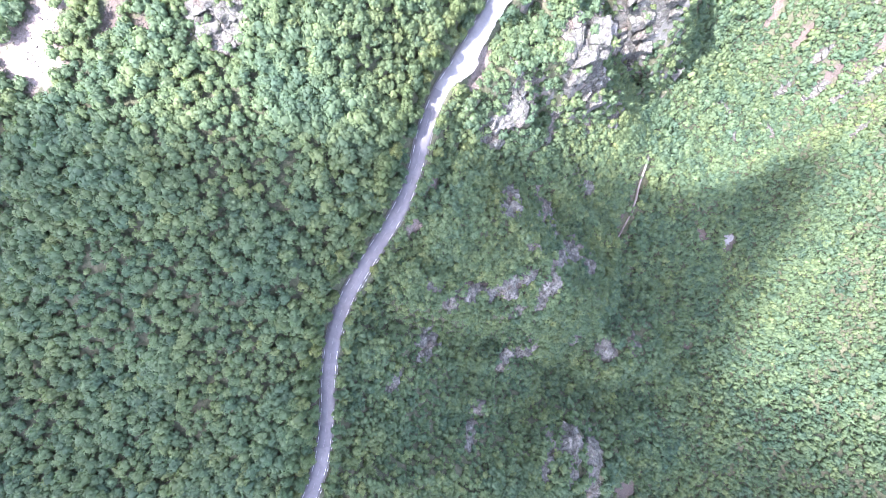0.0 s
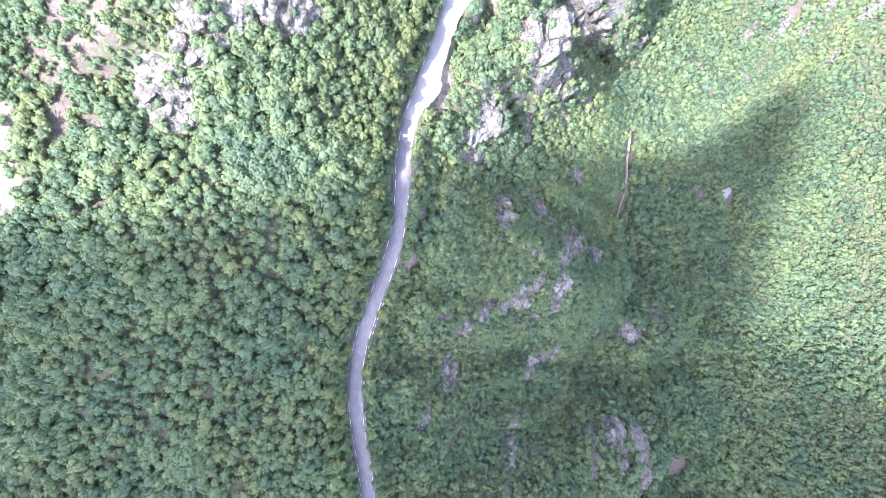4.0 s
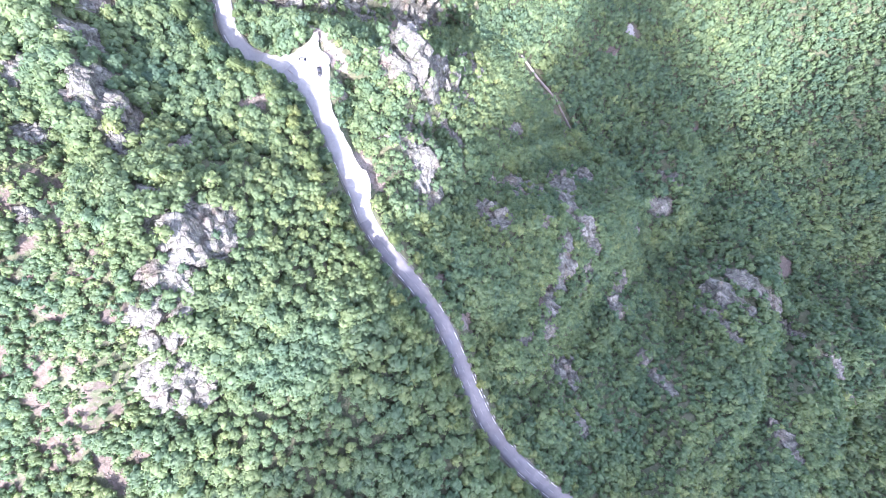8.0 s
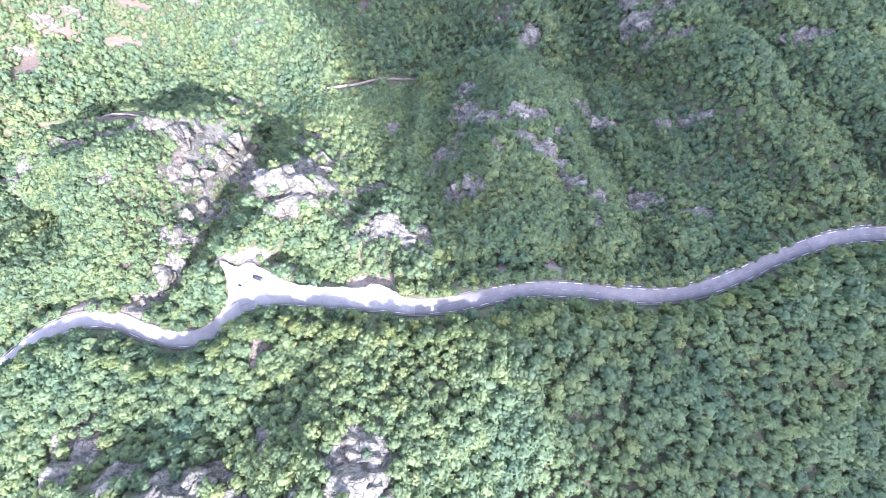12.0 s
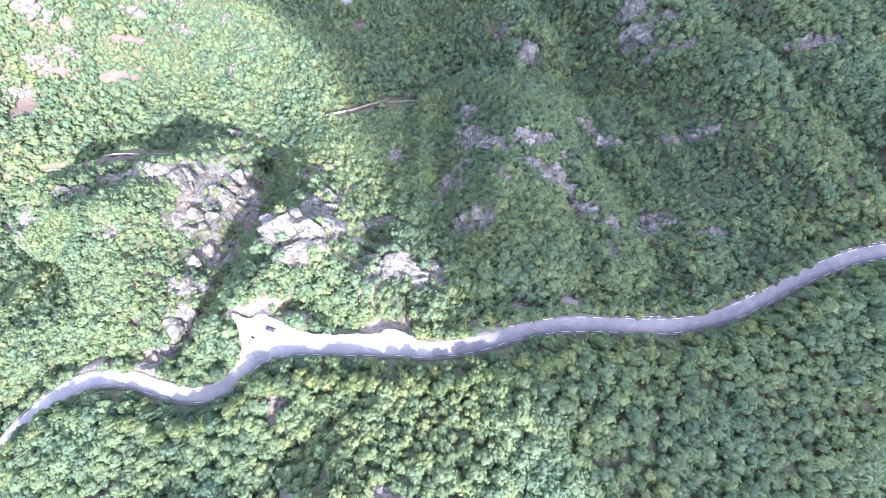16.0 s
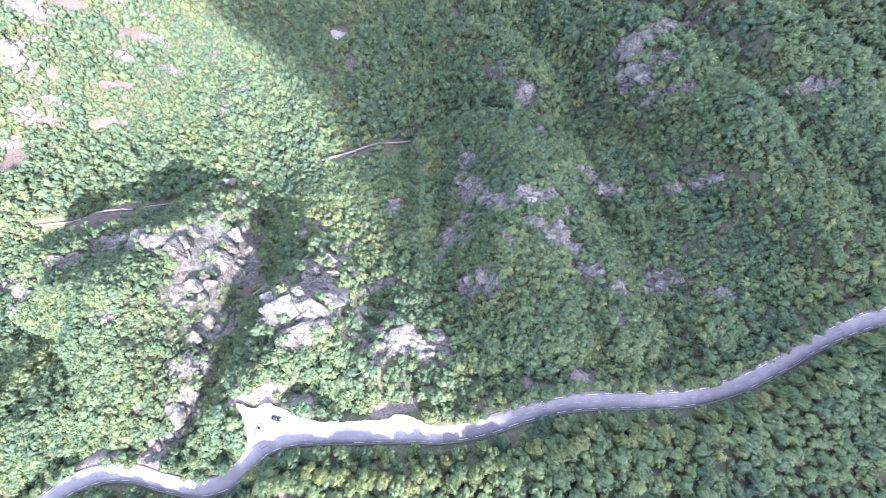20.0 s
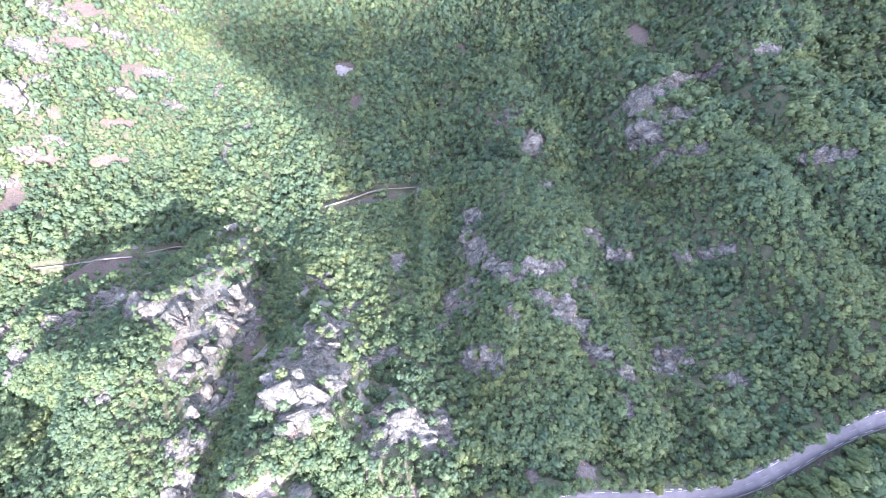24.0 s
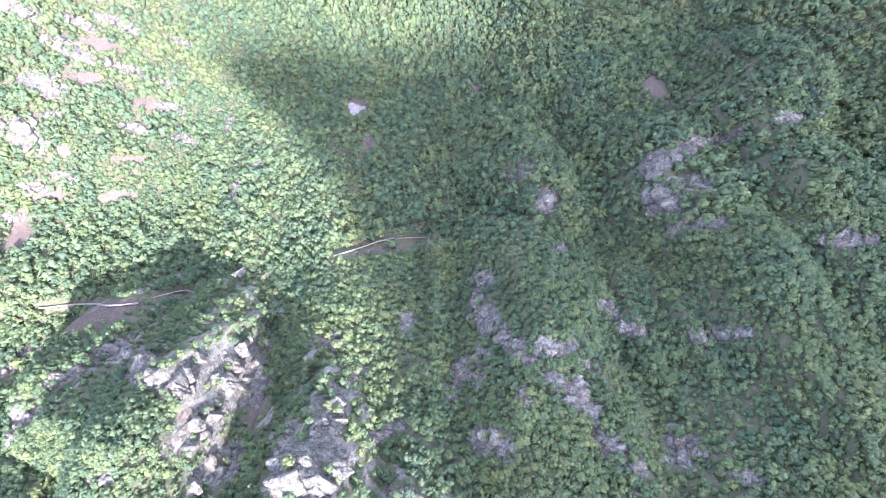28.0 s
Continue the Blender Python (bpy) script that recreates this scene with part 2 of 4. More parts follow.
# The road's centre line, from the west to the east.
ROAD = [(-190, -120, -14), (-150, -72, -11), (-125, -42, -9), (-111, -27, -8), (-97, -17, -7), (-83, -10.5, -5.5), (-69, -8, -4), (-55, -9.5, -2.5),
        (-43, -15, -1.5), (-29, -19.5, -0.6), (-17, -18.5, -0.2), (-8, -13, 0), (2, -7, 0), (16, -6, 0.2), (36, -9, 0.6), (57, -12, 1),
        (72, -15, 1.2), (90, -15.3, 0.6), (104, -13.4, 0), (123, -12.6, -1), (142, -15.2, -2.4), (159, -18.6, -3.6), (178, -21, -5), (197, -19.6, -6.2),
        (214, -15.2, -7), (230, -9.6, -7.6), (249, -4.8, -8), (264, -3.2, -8.2), (282, -4, -8.4), (300, -6.5, -8.6), (330, -18, -9), (380, -45, -9), (470, -80, -9)]


def curve(points, step):
    """A smooth line through points, about step metres from point to point (Catmull-Rom)."""
    p = np.array([points[0], *points, points[-1]], float)
    out = []
    for a, b, c, d in zip(p, p[1:], p[2:], p[3:]):
        n = max(2, int(np.linalg.norm(c - b) / step))
        s = np.arange(n)[:, None] / n
        out.append(0.5 * (2 * b + (c - a) * s + (2 * a - 5 * b + 4 * c - d) * s**2 + (3 * b - a - 3 * c + d) * s**3))
    return np.concatenate([*out, p[-1:]])


ROAD_LINE = curve(ROAD, 4.0)
ROAD_X = ROAD_LINE[:, 0]

# Crests of the spurs and crags: line, half width of the top, fall at the sides.
RIDGES = [
    ("spur", [(98, 18, -8), (103, 40, -30), (119, 78, -54)], 9, 1.4),
    ("spur_east", [(160, 4, -12), (155, 40, -42), (154, 74, -74)], 8, 1.3),
    ("spur_end", [(119, 78, -54), (135, 80, -59), (155, 75, -71)], 6, 1.8),
    ("east_spur", [(270, 12, -18), (268, 62, -50), (266, 108, -74), (254, 150, -112), (250, 174, -137)], 10, 0.95),
    ("low_rib", [(172, 85, -98), (163, 122, -130), (161, 155, -151), (148, 182, -166)], 8, 0.9),
    ("spur_fill", [(124, 10, -12), (128, 40, -36), (134, 68, -58)], 14, 0.9),
    ("mid_rib", [(205, 4, -18), (214, 14, -29), (218, 68, -71)], 7, 1.0),
    ("west_bench", [(-58, 10, -9), (-95, 10, -15), (-130, 0, -14), (-160, -40, -14)], 8, 1.1),
    ("knob", [(72, 3, -2), (74, 13, 0)], 5, 3.0),
    ("pillar", [(50, 2, -5), (36, 12, -8), (24, 28, -14), (14, 40, -18)], 9, 2.8),
    ("pillar_toe", [(60, 16, -18), (66, 30, -40), (66, 60, -84)], 7, 1.5),
    ("cliff_block", [(-62, 16, -9), (-74, 42, -17), (-70, 56, -24)], 11, 1.5),
    ("cliff_head", [(-70, 54, -25), (-57, 72, -44), (-56, 80, -54)], 12, 2.8),
    ("cliff_west", [(-84, 54, -34), (-100, 60, -46), (-130, 68, -60), (-138, 80, -74)], 10, 1.6),
    ("south_crag", [(78, -125, 54), (64, -98, 66), (48, -80, 68), (30, -76, 54), (10, -70, 50), (-14, -68, 50), (-50, -66, 40)], 5, 1.85),
    ("south_top", [(48, -86, 66), (40, -130, 64), (0, -110, 62), (-60, -110, 50)], 16, 0.6),
    ("bend_knoll", [(-28, -9, -3), (-21, -1, -4), (-13, 5, -4)], 5, 1.9),
    ("lay_by_bank", [(-3, 13, -3), (9, 19, -7), (19, 30, -13)], 6, 1.8),
    ("east_wall", [(330, 30, -20), (318, 118, -80), (322, 180, -128), (345, 205, -142)], 18, 0.9),
]
GULLIES = [
    ("notch", [(-31, 6, -8), (-34, 22, -24), (-33, 42, -66), (-30, 62, -94), (-28, 98, -143)], 5, 3.2),
    ("spur_foot", [(84, 46, -72), (87, 78, -106), (91, 108, -138), (99, 150, -166)], 4, 1.5),
    ("ravine", [(205, 60, -82), (201, 128, -136), (200, 186, -190), (190, 250, -240)], 6, 1.3),
]


def land(x, y):
    """Height of the ground at x, y."""
    x, y = np.asarray(x, float), np.asarray(y, float)
    middle = np.interp(x, ROAD_X[np.argsort(ROAD_X)], ROAD_LINE[np.argsort(ROAD_X), 1])
    middle = np.maximum(middle, -32 - 0.25 * np.maximum(x - 330, 0))
    level = np.interp(x, ROAD_X[np.argsort(ROAD_X)], ROAD_LINE[np.argsort(ROAD_X), 2])
    d = y - middle
    # South of the road the wooded slope climbs, then eases.
    s = np.maximum(-d, 0)
    gain = 1 - 0.62 * smooth_step(150, 250, x)
    south = level + gain * (46 * (1 - np.exp(-s / 48)) + 0.02 * s)
    # North of it the gorge falls to the valley floor.
    n = np.maximum(d, 0)
    north = level - (1 - 0.14 * smooth_step(140, 205, x)) * np.interp(n, [0, 3, 40, 150, 300, 400, 620, 2600], [0, 1.5, 47, 176, 270, 276, 190, 120])
    rise = 45 * smooth_step(90, 150, y) * smooth_step(-110, -230, x) + 75 * smooth_step(190, 260, y) * smooth_step(-70, -190, x)
    rise = rise + 0.45 * np.maximum(-230 - x, 0).clip(0, 260) + 0.5 * np.maximum(x - 330, 0).clip(0, 200)
    z = np.where(d < 0, south, north + rise)
    bump = 2.6 * rough(x, y, 46, 4, 1) + 1.0 * rough(x, y, 11, 3, 9)
    z = z + bump * smooth_step(4, 40, np.abs(d))
    warp_x, warp_y, knobs = x + 11.0 * rough(x, y, 58, 3, 40), y + 11.0 * rough(x, y, 58, 3, 44), 2.0 * rough(x, y, 13, 3, 3)
    for name, line, width, fall in RIDGES:
        wild_crest = name in ("east_spur", "low_rib", "mid_rib", "east_wall")
        far, top = along(line, warp_x, warp_y) if wild_crest else along(line, x, y)
        side = np.maximum(far - width, 0)
        wild = 1 + 0.22 * rough(x, y, 22, 3, len(name))
        top = top + knobs
        if fall > 2:
            wild = wild * (1 + 0.3 * rough(x, y, 7, 4, 12))
        z = smooth_max(z, top - fall * wild * side - 0.009 * side**2 - 0.06 * far, 4)
    for name, line, width, fall in GULLIES:
        far, foot = along(line, x, y)
        z = -smooth_max(-z, -(foot + fall * np.maximum(far - width, 0)), 4)
    # The bench that carries the road and the lay-by.
    shape = z.shape
    x, y, z, d = x.ravel(), y.ravel(), z.ravel(), d.ravel()
    by = np.nonzero((np.abs(d) < 30) | (x < -100))[0]
    far, height = along(ROAD_LINE[::2].tolist(), x[by], y[by])
    z[by] = height + (z[by] - height) * smooth_step(4.0, 9.0, far) - 0.25 * smooth_step(9, 4, far)
    x, y, z = x.reshape(shape), y.reshape(shape), z.reshape(shape)
    lot, flat = along([(-4, -1, 0), (3, 2, 0), (14, -1, 0.2)], x, y)
    z = np.where(lot < 16, flat - 0.25 + (z - flat + 0.25) * smooth_step(6.5, 10, lot), z)
    return z


def road_gap(x, y):
    """Distance to the road's centre line; 99 well away from it."""
    order = np.argsort(ROAD_X)
    out = np.full(np.shape(x), 99.0)
    by = (np.abs(y - np.interp(x, ROAD_X[order], ROAD_LINE[order, 1])) < 25) | (x < -100) & (y < 60)
    out[by] = along(ROAD_LINE.tolist(), x[by], y[by])[0]
    return out
# ---- the ground: one sheet to the horizon ----
BARE = [(28, 268, 11, 9), (37, 232, 5, 11), (276, 238, 9, 17), (129, -151, 11, 12), (112, -152, 15, 6), (101, -131, 9, 4), (69, -130, 4, 4), (104, -120, 6, 4), (8, -27, 4.5, 3.5), (110, -3, 3, 2.5),
        (133, -4, 5, 3.5), (-140, 119, 28, 8), (150, 42, 3, 15), (143, 58, 5, 4), (-206, 212, 15, 6), (-138, 285, 13, 6), (-152, 236, 10, 4), (-170, 300, 11, 6), (-160, 330, 12, 5), (-229, 187, 9, 18), (-168, 209, 13, 4), (140, 275, 6, 3.5), (48, 139, 28, 2), (-27, 62, 5, 12), (-9, 13, 6, 5), (4, 12.5, 7, 4), (-72, -1, 9, 3.5), (-50, -7, 6, 4), (-55, 14, 3.5, 3), (60, -2.5, 8, 2.5), (10, -23, 3.5, 3), (233, -17, 7, 2.5), (52, -2.5, 9, 2.5)]


PALE = [(8, -27, 4.5, 3.5), (110, -3, 3, 2.5), (133, -4, 5, 3.5), (-9, 13, 6, 5), (4, 12.5, 7, 4), (-72, -1, 9, 3.5), (-50, -7, 6, 4), (60, -2.5, 8, 2.5), (52, -2.5, 9, 2.5), (10, -23, 3.5, 3), (129, -151, 11, 12), (112, -152, 15, 6), (-40, 4, 5, 9)]


def upland(x, y):
    """The dry plateau above the southern crags and the stony western valley side, thinly grown."""
    south = smooth_step(-72, -86, y + 0.35 * np.maximum(x - 60, 0)) * smooth_step(110, 80, x)
    west = 0.72 * smooth_step(-90, -150, x) * smooth_step(180, 240, y)
    return np.maximum(south, west)


def bareness(x, y):
    out = np.zeros(np.shape(x))
    for cx, cy, rx, ry in BARE:
        out = np.maximum(out, 1.25 - np.hypot((x - cx) / rx, (y - cy) / ry) ** 2 * 0.75)
    patchy = 0.6 * value_noise(x, y, 8, 14) + 0.4 * value_noise(x, y, 3.2, 15)
    return np.clip(np.maximum(out, 0.75 * upland(x, y) * smooth_step(0.46, 0.66, patchy)), 0, 1)


def steepness(x, y):
    e = 2.0
    return np.hypot(land(x + e, y) - land(x - e, y), land(x, y + e) - land(x, y - e)) / (2 * e)


def axis(knots):
    """Grid lines: (from, to, step) stretches joined end to end."""
    return np.unique(np.round(np.concatenate([np.arange(a, b, s) for a, b, s in knots]), 2))


xs = axis([(-3000, -900, 300), (-900, -400, 50), (-400, -150, 4), (-150, 300, 1.6), (300, 560, 4), (560, 1000, 40), (1000, 3001, 250)])
ys = axis([(-3000, -800, 275), (-800, -260, 45), (-260, -110, 4), (-110, 110, 1.6), (110, 560, 4), (560, 1000, 40), (1000, 3001, 250)])
gx, gy = np.meshgrid(xs, ys)
gz = land(gx, gy)
index = np.arange(gx.size).reshape(gx.shape)
quads = np.stack([index[:-1, :-1], index[:-1, 1:], index[1:, 1:], index[1:, :-1]], -1).reshape(-1, 4)
ground_mesh = numpy_mesh("ground", np.stack([gx, gy, gz], -1).reshape(-1, 3), quads)
value_per_point(ground_mesh, "bare", bareness(gx, gy).ravel())
pale = np.zeros(gx.shape)
for cx, cy, rx, ry in PALE:
    pale = np.maximum(pale, smooth_step(1.5, 0.7, np.hypot((gx - cx) / rx, (gy - cy) / ry)))
value_per_point(ground_mesh, "pale", pale.ravel())
ground = mesh_part("ground", ground_mesh, GROUND, smooth=True)
tagged(ground, "steep wooded gorge hillside of earth, leaf litter and limestone", "hillside", kind="structure")


# ---- the road and the lay-by ----
def ribbon(name, line, offsets, lift, material):
    """A strip along a line of (x, y, z); offsets: (sideways to the left, up) across it."""
    line = np.asarray(line)
    ahead = np.gradient(line[:, :2], axis=0)
    ahead /= np.linalg.norm(ahead, axis=1)[:, None]
    left = np.stack([-ahead[:, 1], ahead[:, 0]], 1)
    rows = [np.c_[line[:, :2] + left * o, line[:, 2] + lift + up] for o, up in offsets]
    verts = np.stack(rows, 1).reshape(-1, 3)
    k = len(offsets)
    grid = np.arange(len(verts)).reshape(-1, k)
    faces = np.stack([grid[:-1, 1:], grid[:-1, :-1], grid[1:, :-1], grid[1:, 1:]], -1).reshape(-1, 4)
    return mesh_part(name, numpy_mesh(name, verts, faces), material, smooth=False)


FINE = curve(ROAD, 1.5)
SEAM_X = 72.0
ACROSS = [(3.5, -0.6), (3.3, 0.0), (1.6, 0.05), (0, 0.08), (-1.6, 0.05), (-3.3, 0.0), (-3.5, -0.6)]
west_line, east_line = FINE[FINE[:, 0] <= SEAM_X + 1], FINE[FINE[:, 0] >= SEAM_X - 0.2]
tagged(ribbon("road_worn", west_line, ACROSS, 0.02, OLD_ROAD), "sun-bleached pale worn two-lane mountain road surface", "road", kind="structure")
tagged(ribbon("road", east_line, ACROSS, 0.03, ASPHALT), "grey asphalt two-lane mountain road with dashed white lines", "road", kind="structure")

LOT = [(-15, -14), (-9, -9), (-6, -3), (-5.6, 2), (-6.4, 7), (-7.8, 10.2), (-7.4, 11.8), (-5.6, 11), (-3, 9.4), (0, 8.9), (3, 9.6), (5.4, 9.6), (7.4, 8.2), (9.4, 7), (12, 5.5), (15, 3), (18, 1.2), (22, -0.3), (27, -1.8), (33, -3),
       (39, -3.8), (44, -4.3), (50, -5.2), (54, -4.2), (58, -4.4), (62, -6.6), (66, -9.6), (70, -12.4), (56, -14), (36, -11), (16, -8), (0, -10)]
LOT = [(float(x), float(y)) for x, y, z in curve([(x, y, 0) for x, y in LOT], 1.0)]
LOT = [(x + 0.35 * rough(x * 1.0, y * 1.0, 1.7, 2, 3), y + 0.35 * rough(x * 1.0, y * 1.0, 1.7, 2, 4)) for x, y in LOT[:-1]]
lot = bmesh.new()
lot.faces.new([lot.verts.new((x, y, 0.0)) for x, y in LOT])
bmesh.ops.triangulate(lot, faces=lot.faces[:])
for v in lot.verts:
    v.co.z = float(np.interp(v.co.x, [-14, 0, 16, 36, 72], [0, 0.0, 0.2, 0.6, 1.2])) + 0.01
tagged(part("lay_by", lot, OLD_ROAD), "bright pale gravel lay-by beside the mountain road", "lay-by", kind="structure")


def clearing(cx, cy, rx, ry):
    """A pale trodden gravel patch with a ragged rim, draped over the ground."""
    bm = bmesh.new()
    rings = []
    for k in range(1, 7):
        ring = []
        for n in range(36):
            a = n / 36 * 2 * math.pi
            wide = k / 6 * (1 + 0.6 * float(rough(np.float64(cx + 9 * math.cos(a)), np.float64(cy + 9 * math.sin(a)), 6, 3, 5)))
            px, py = cx + rx * wide * math.cos(a), cy + ry * wide * math.sin(a)
            ring.append(bm.verts.new((px, py, float(land(px, py)) + (0.35 if k < 6 else -0.2))))
        rings.append(ring)
    bm.faces.new(rings[0])
    for inner, outer in zip(rings, rings[1:]):
        for n in range(36):
            bm.faces.new((inner[n], outer[n], outer[(n + 1) % 36], inner[(n + 1) % 36]))
    return tagged(part("gravel_clearing", bm, GRAVEL), "pale gravel clearing in the valley woods", "clearing", kind="structure")


clearing(28, 268, 7.5, 6.5)


# ---- loose stones on the bare ground ----
def scree(count):
    """Small stones strewn over the bare patches, as one mesh."""
    r = np.random.default_rng(31)
    which = r.integers(0, len(BARE), count)
    a, d = r.random(count) * 6.283, 1.1 * r.random(count) ** 0.6
    spots = np.array(BARE)[which]
    x, y = spots[:, 0] + spots[:, 2] * d * np.cos(a), spots[:, 1] + spots[:, 3] * d * np.sin(a)
    clear, _ = along(ROAD_LINE.tolist(), x, y)
    clear = (clear > 4.5) & ((np.abs(x + 140) > 34) | (np.abs(y - 119) > 12))
    x, y = x[clear], y[clear]
    z = land(x, y)
    unit = np.array([(1, 0, 0), (-0.4, 0.9, 0), (-0.5, -0.8, 0), (0.1, 0.1, 0.7), (0, 0, -0.6)])
    faces = np.array([(0, 1, 3), (1, 2, 3), (2, 0, 3), (1, 0, 4), (2, 1, 4), (0, 2, 4)])
    size = 0.1 + 0.45 * r.random(len(x)) ** 3
    turn = r.random(len(x)) * 6.283
    v = unit[None] * size[:, None, None] * r.uniform(0.7, 1.3, (len(x), 5, 1))
    c, s = np.cos(turn)[:, None], np.sin(turn)[:, None]
    verts = np.stack([v[..., 0] * c - v[..., 1] * s + x[:, None], v[..., 0] * s + v[..., 1] * c + y[:, None], v[..., 2] + z[:, None] + 0.05], -1).reshape(-1, 3)
    every = (faces[None] + (np.arange(len(x)) * 5)[:, None, None]).reshape(-1, 3)
    return tagged(mesh_part("scree", numpy_mesh("scree", verts, every), ROCK), "loose pale stones strewn over bare earth", "stones", kind="stuff")


scree(6000)
# ---- limestone crags ----
CRAG_SPOTS, BLOCK_TOPS = [], []


def ball(n):
    """Directions over a sphere, from a cube with n by n faces a side, and the quads between them."""
    verts, faces, known = [], [], {}
    for axis_no in range(3):
        for sign in (-1, 1):
            grid = []
            for i in range(n + 1):
                for j in range(n + 1):
                    p = [0, 0, 0]
                    p[axis_no], p[(axis_no + 1) % 3], p[(axis_no + 2) % 3] = sign * n, 2 * i - n, 2 * j - n
                    key = tuple(p)
                    if key not in known:
                        known[key] = len(verts)
                        verts.append(np.tan(np.array(p) / n * 0.785))
                    grid.append(known[key])
            for i in range(n):
                for j in range(n):
                    a, b = i * (n + 1) + j, (i + 1) * (n + 1) + j
                    quad = (grid[a], grid[b], grid[b + 1], grid[a + 1])
                    faces.append(quad if sign > 0 else quad[::-1])
    verts = np.array(verts)
    return verts / np.linalg.norm(verts, axis=1)[:, None], np.array(faces)


BALLS = {n: ball(n) for n in (3, 6, 10, 15)}


def joint_set(r):
    """The directions in which an outcrop splits: a tilted bedding and two steep joints, each with its opposite."""
    turn, tilt = r.random() * 3.14, 0.15 + 0.3 * r.random()
    bed = np.array((math.cos(turn) * tilt, math.sin(turn) * tilt, 1.0))
    first = np.array((math.cos(turn + 0.5), math.sin(turn + 0.5), 0.25 * r.normal()))
    second = np.array((-math.sin(turn + 0.3), math.cos(turn + 0.3), 0.25 * r.normal()))
    return np.array([s * v / np.linalg.norm(v) for v in (bed, first, second) for s in (1, -1)])


def block_shape(r, sets, size, at):
    """An angular limestone block: a ball cut by joint planes and chance planes, weathered at its edges."""
    wide = max(size)
    directions, faces = BALLS[3 if wide < 1.5 else 6 if wide < 4.5 else 10 if wide < 6.5 else 15]
    planes = sets + r.normal(size=sets.shape) * 0.16
    planes = np.concatenate([planes, r.normal(size=(5, 3)) + np.array((0, 0, 0.35))])
    planes /= np.linalg.norm(planes, axis=1)[:, None]
    reach = np.r_[r.uniform(0.55, 0.9, len(sets)), r.uniform(0.8, 1.1, 5)]
    radius = (reach / np.maximum(directions @ planes.T, 0.04)).min(1).clip(0.3, 1.4)
    v = directions * radius[:, None] * np.array(size)
    wx, wy, wz = (v + np.array(at)).T
    ridged = 1 - 2.2 * np.abs(rough(wx + 0.7 * wz, wy - 0.8 * wz, 2.6, 2, 5))
    worn = 0.085 * wide * rough(wx + 0.8 * wz, wy - 0.6 * wz, 0.8 * wide + 0.6, 3, 3) + min(1.0, wide / 3) * (0.42 * ridged + 0.3 * rough(wx - 0.5 * wz, wy + 0.9 * wz, 1.5, 2, 7))
    return v + directions * worn[:, None], faces


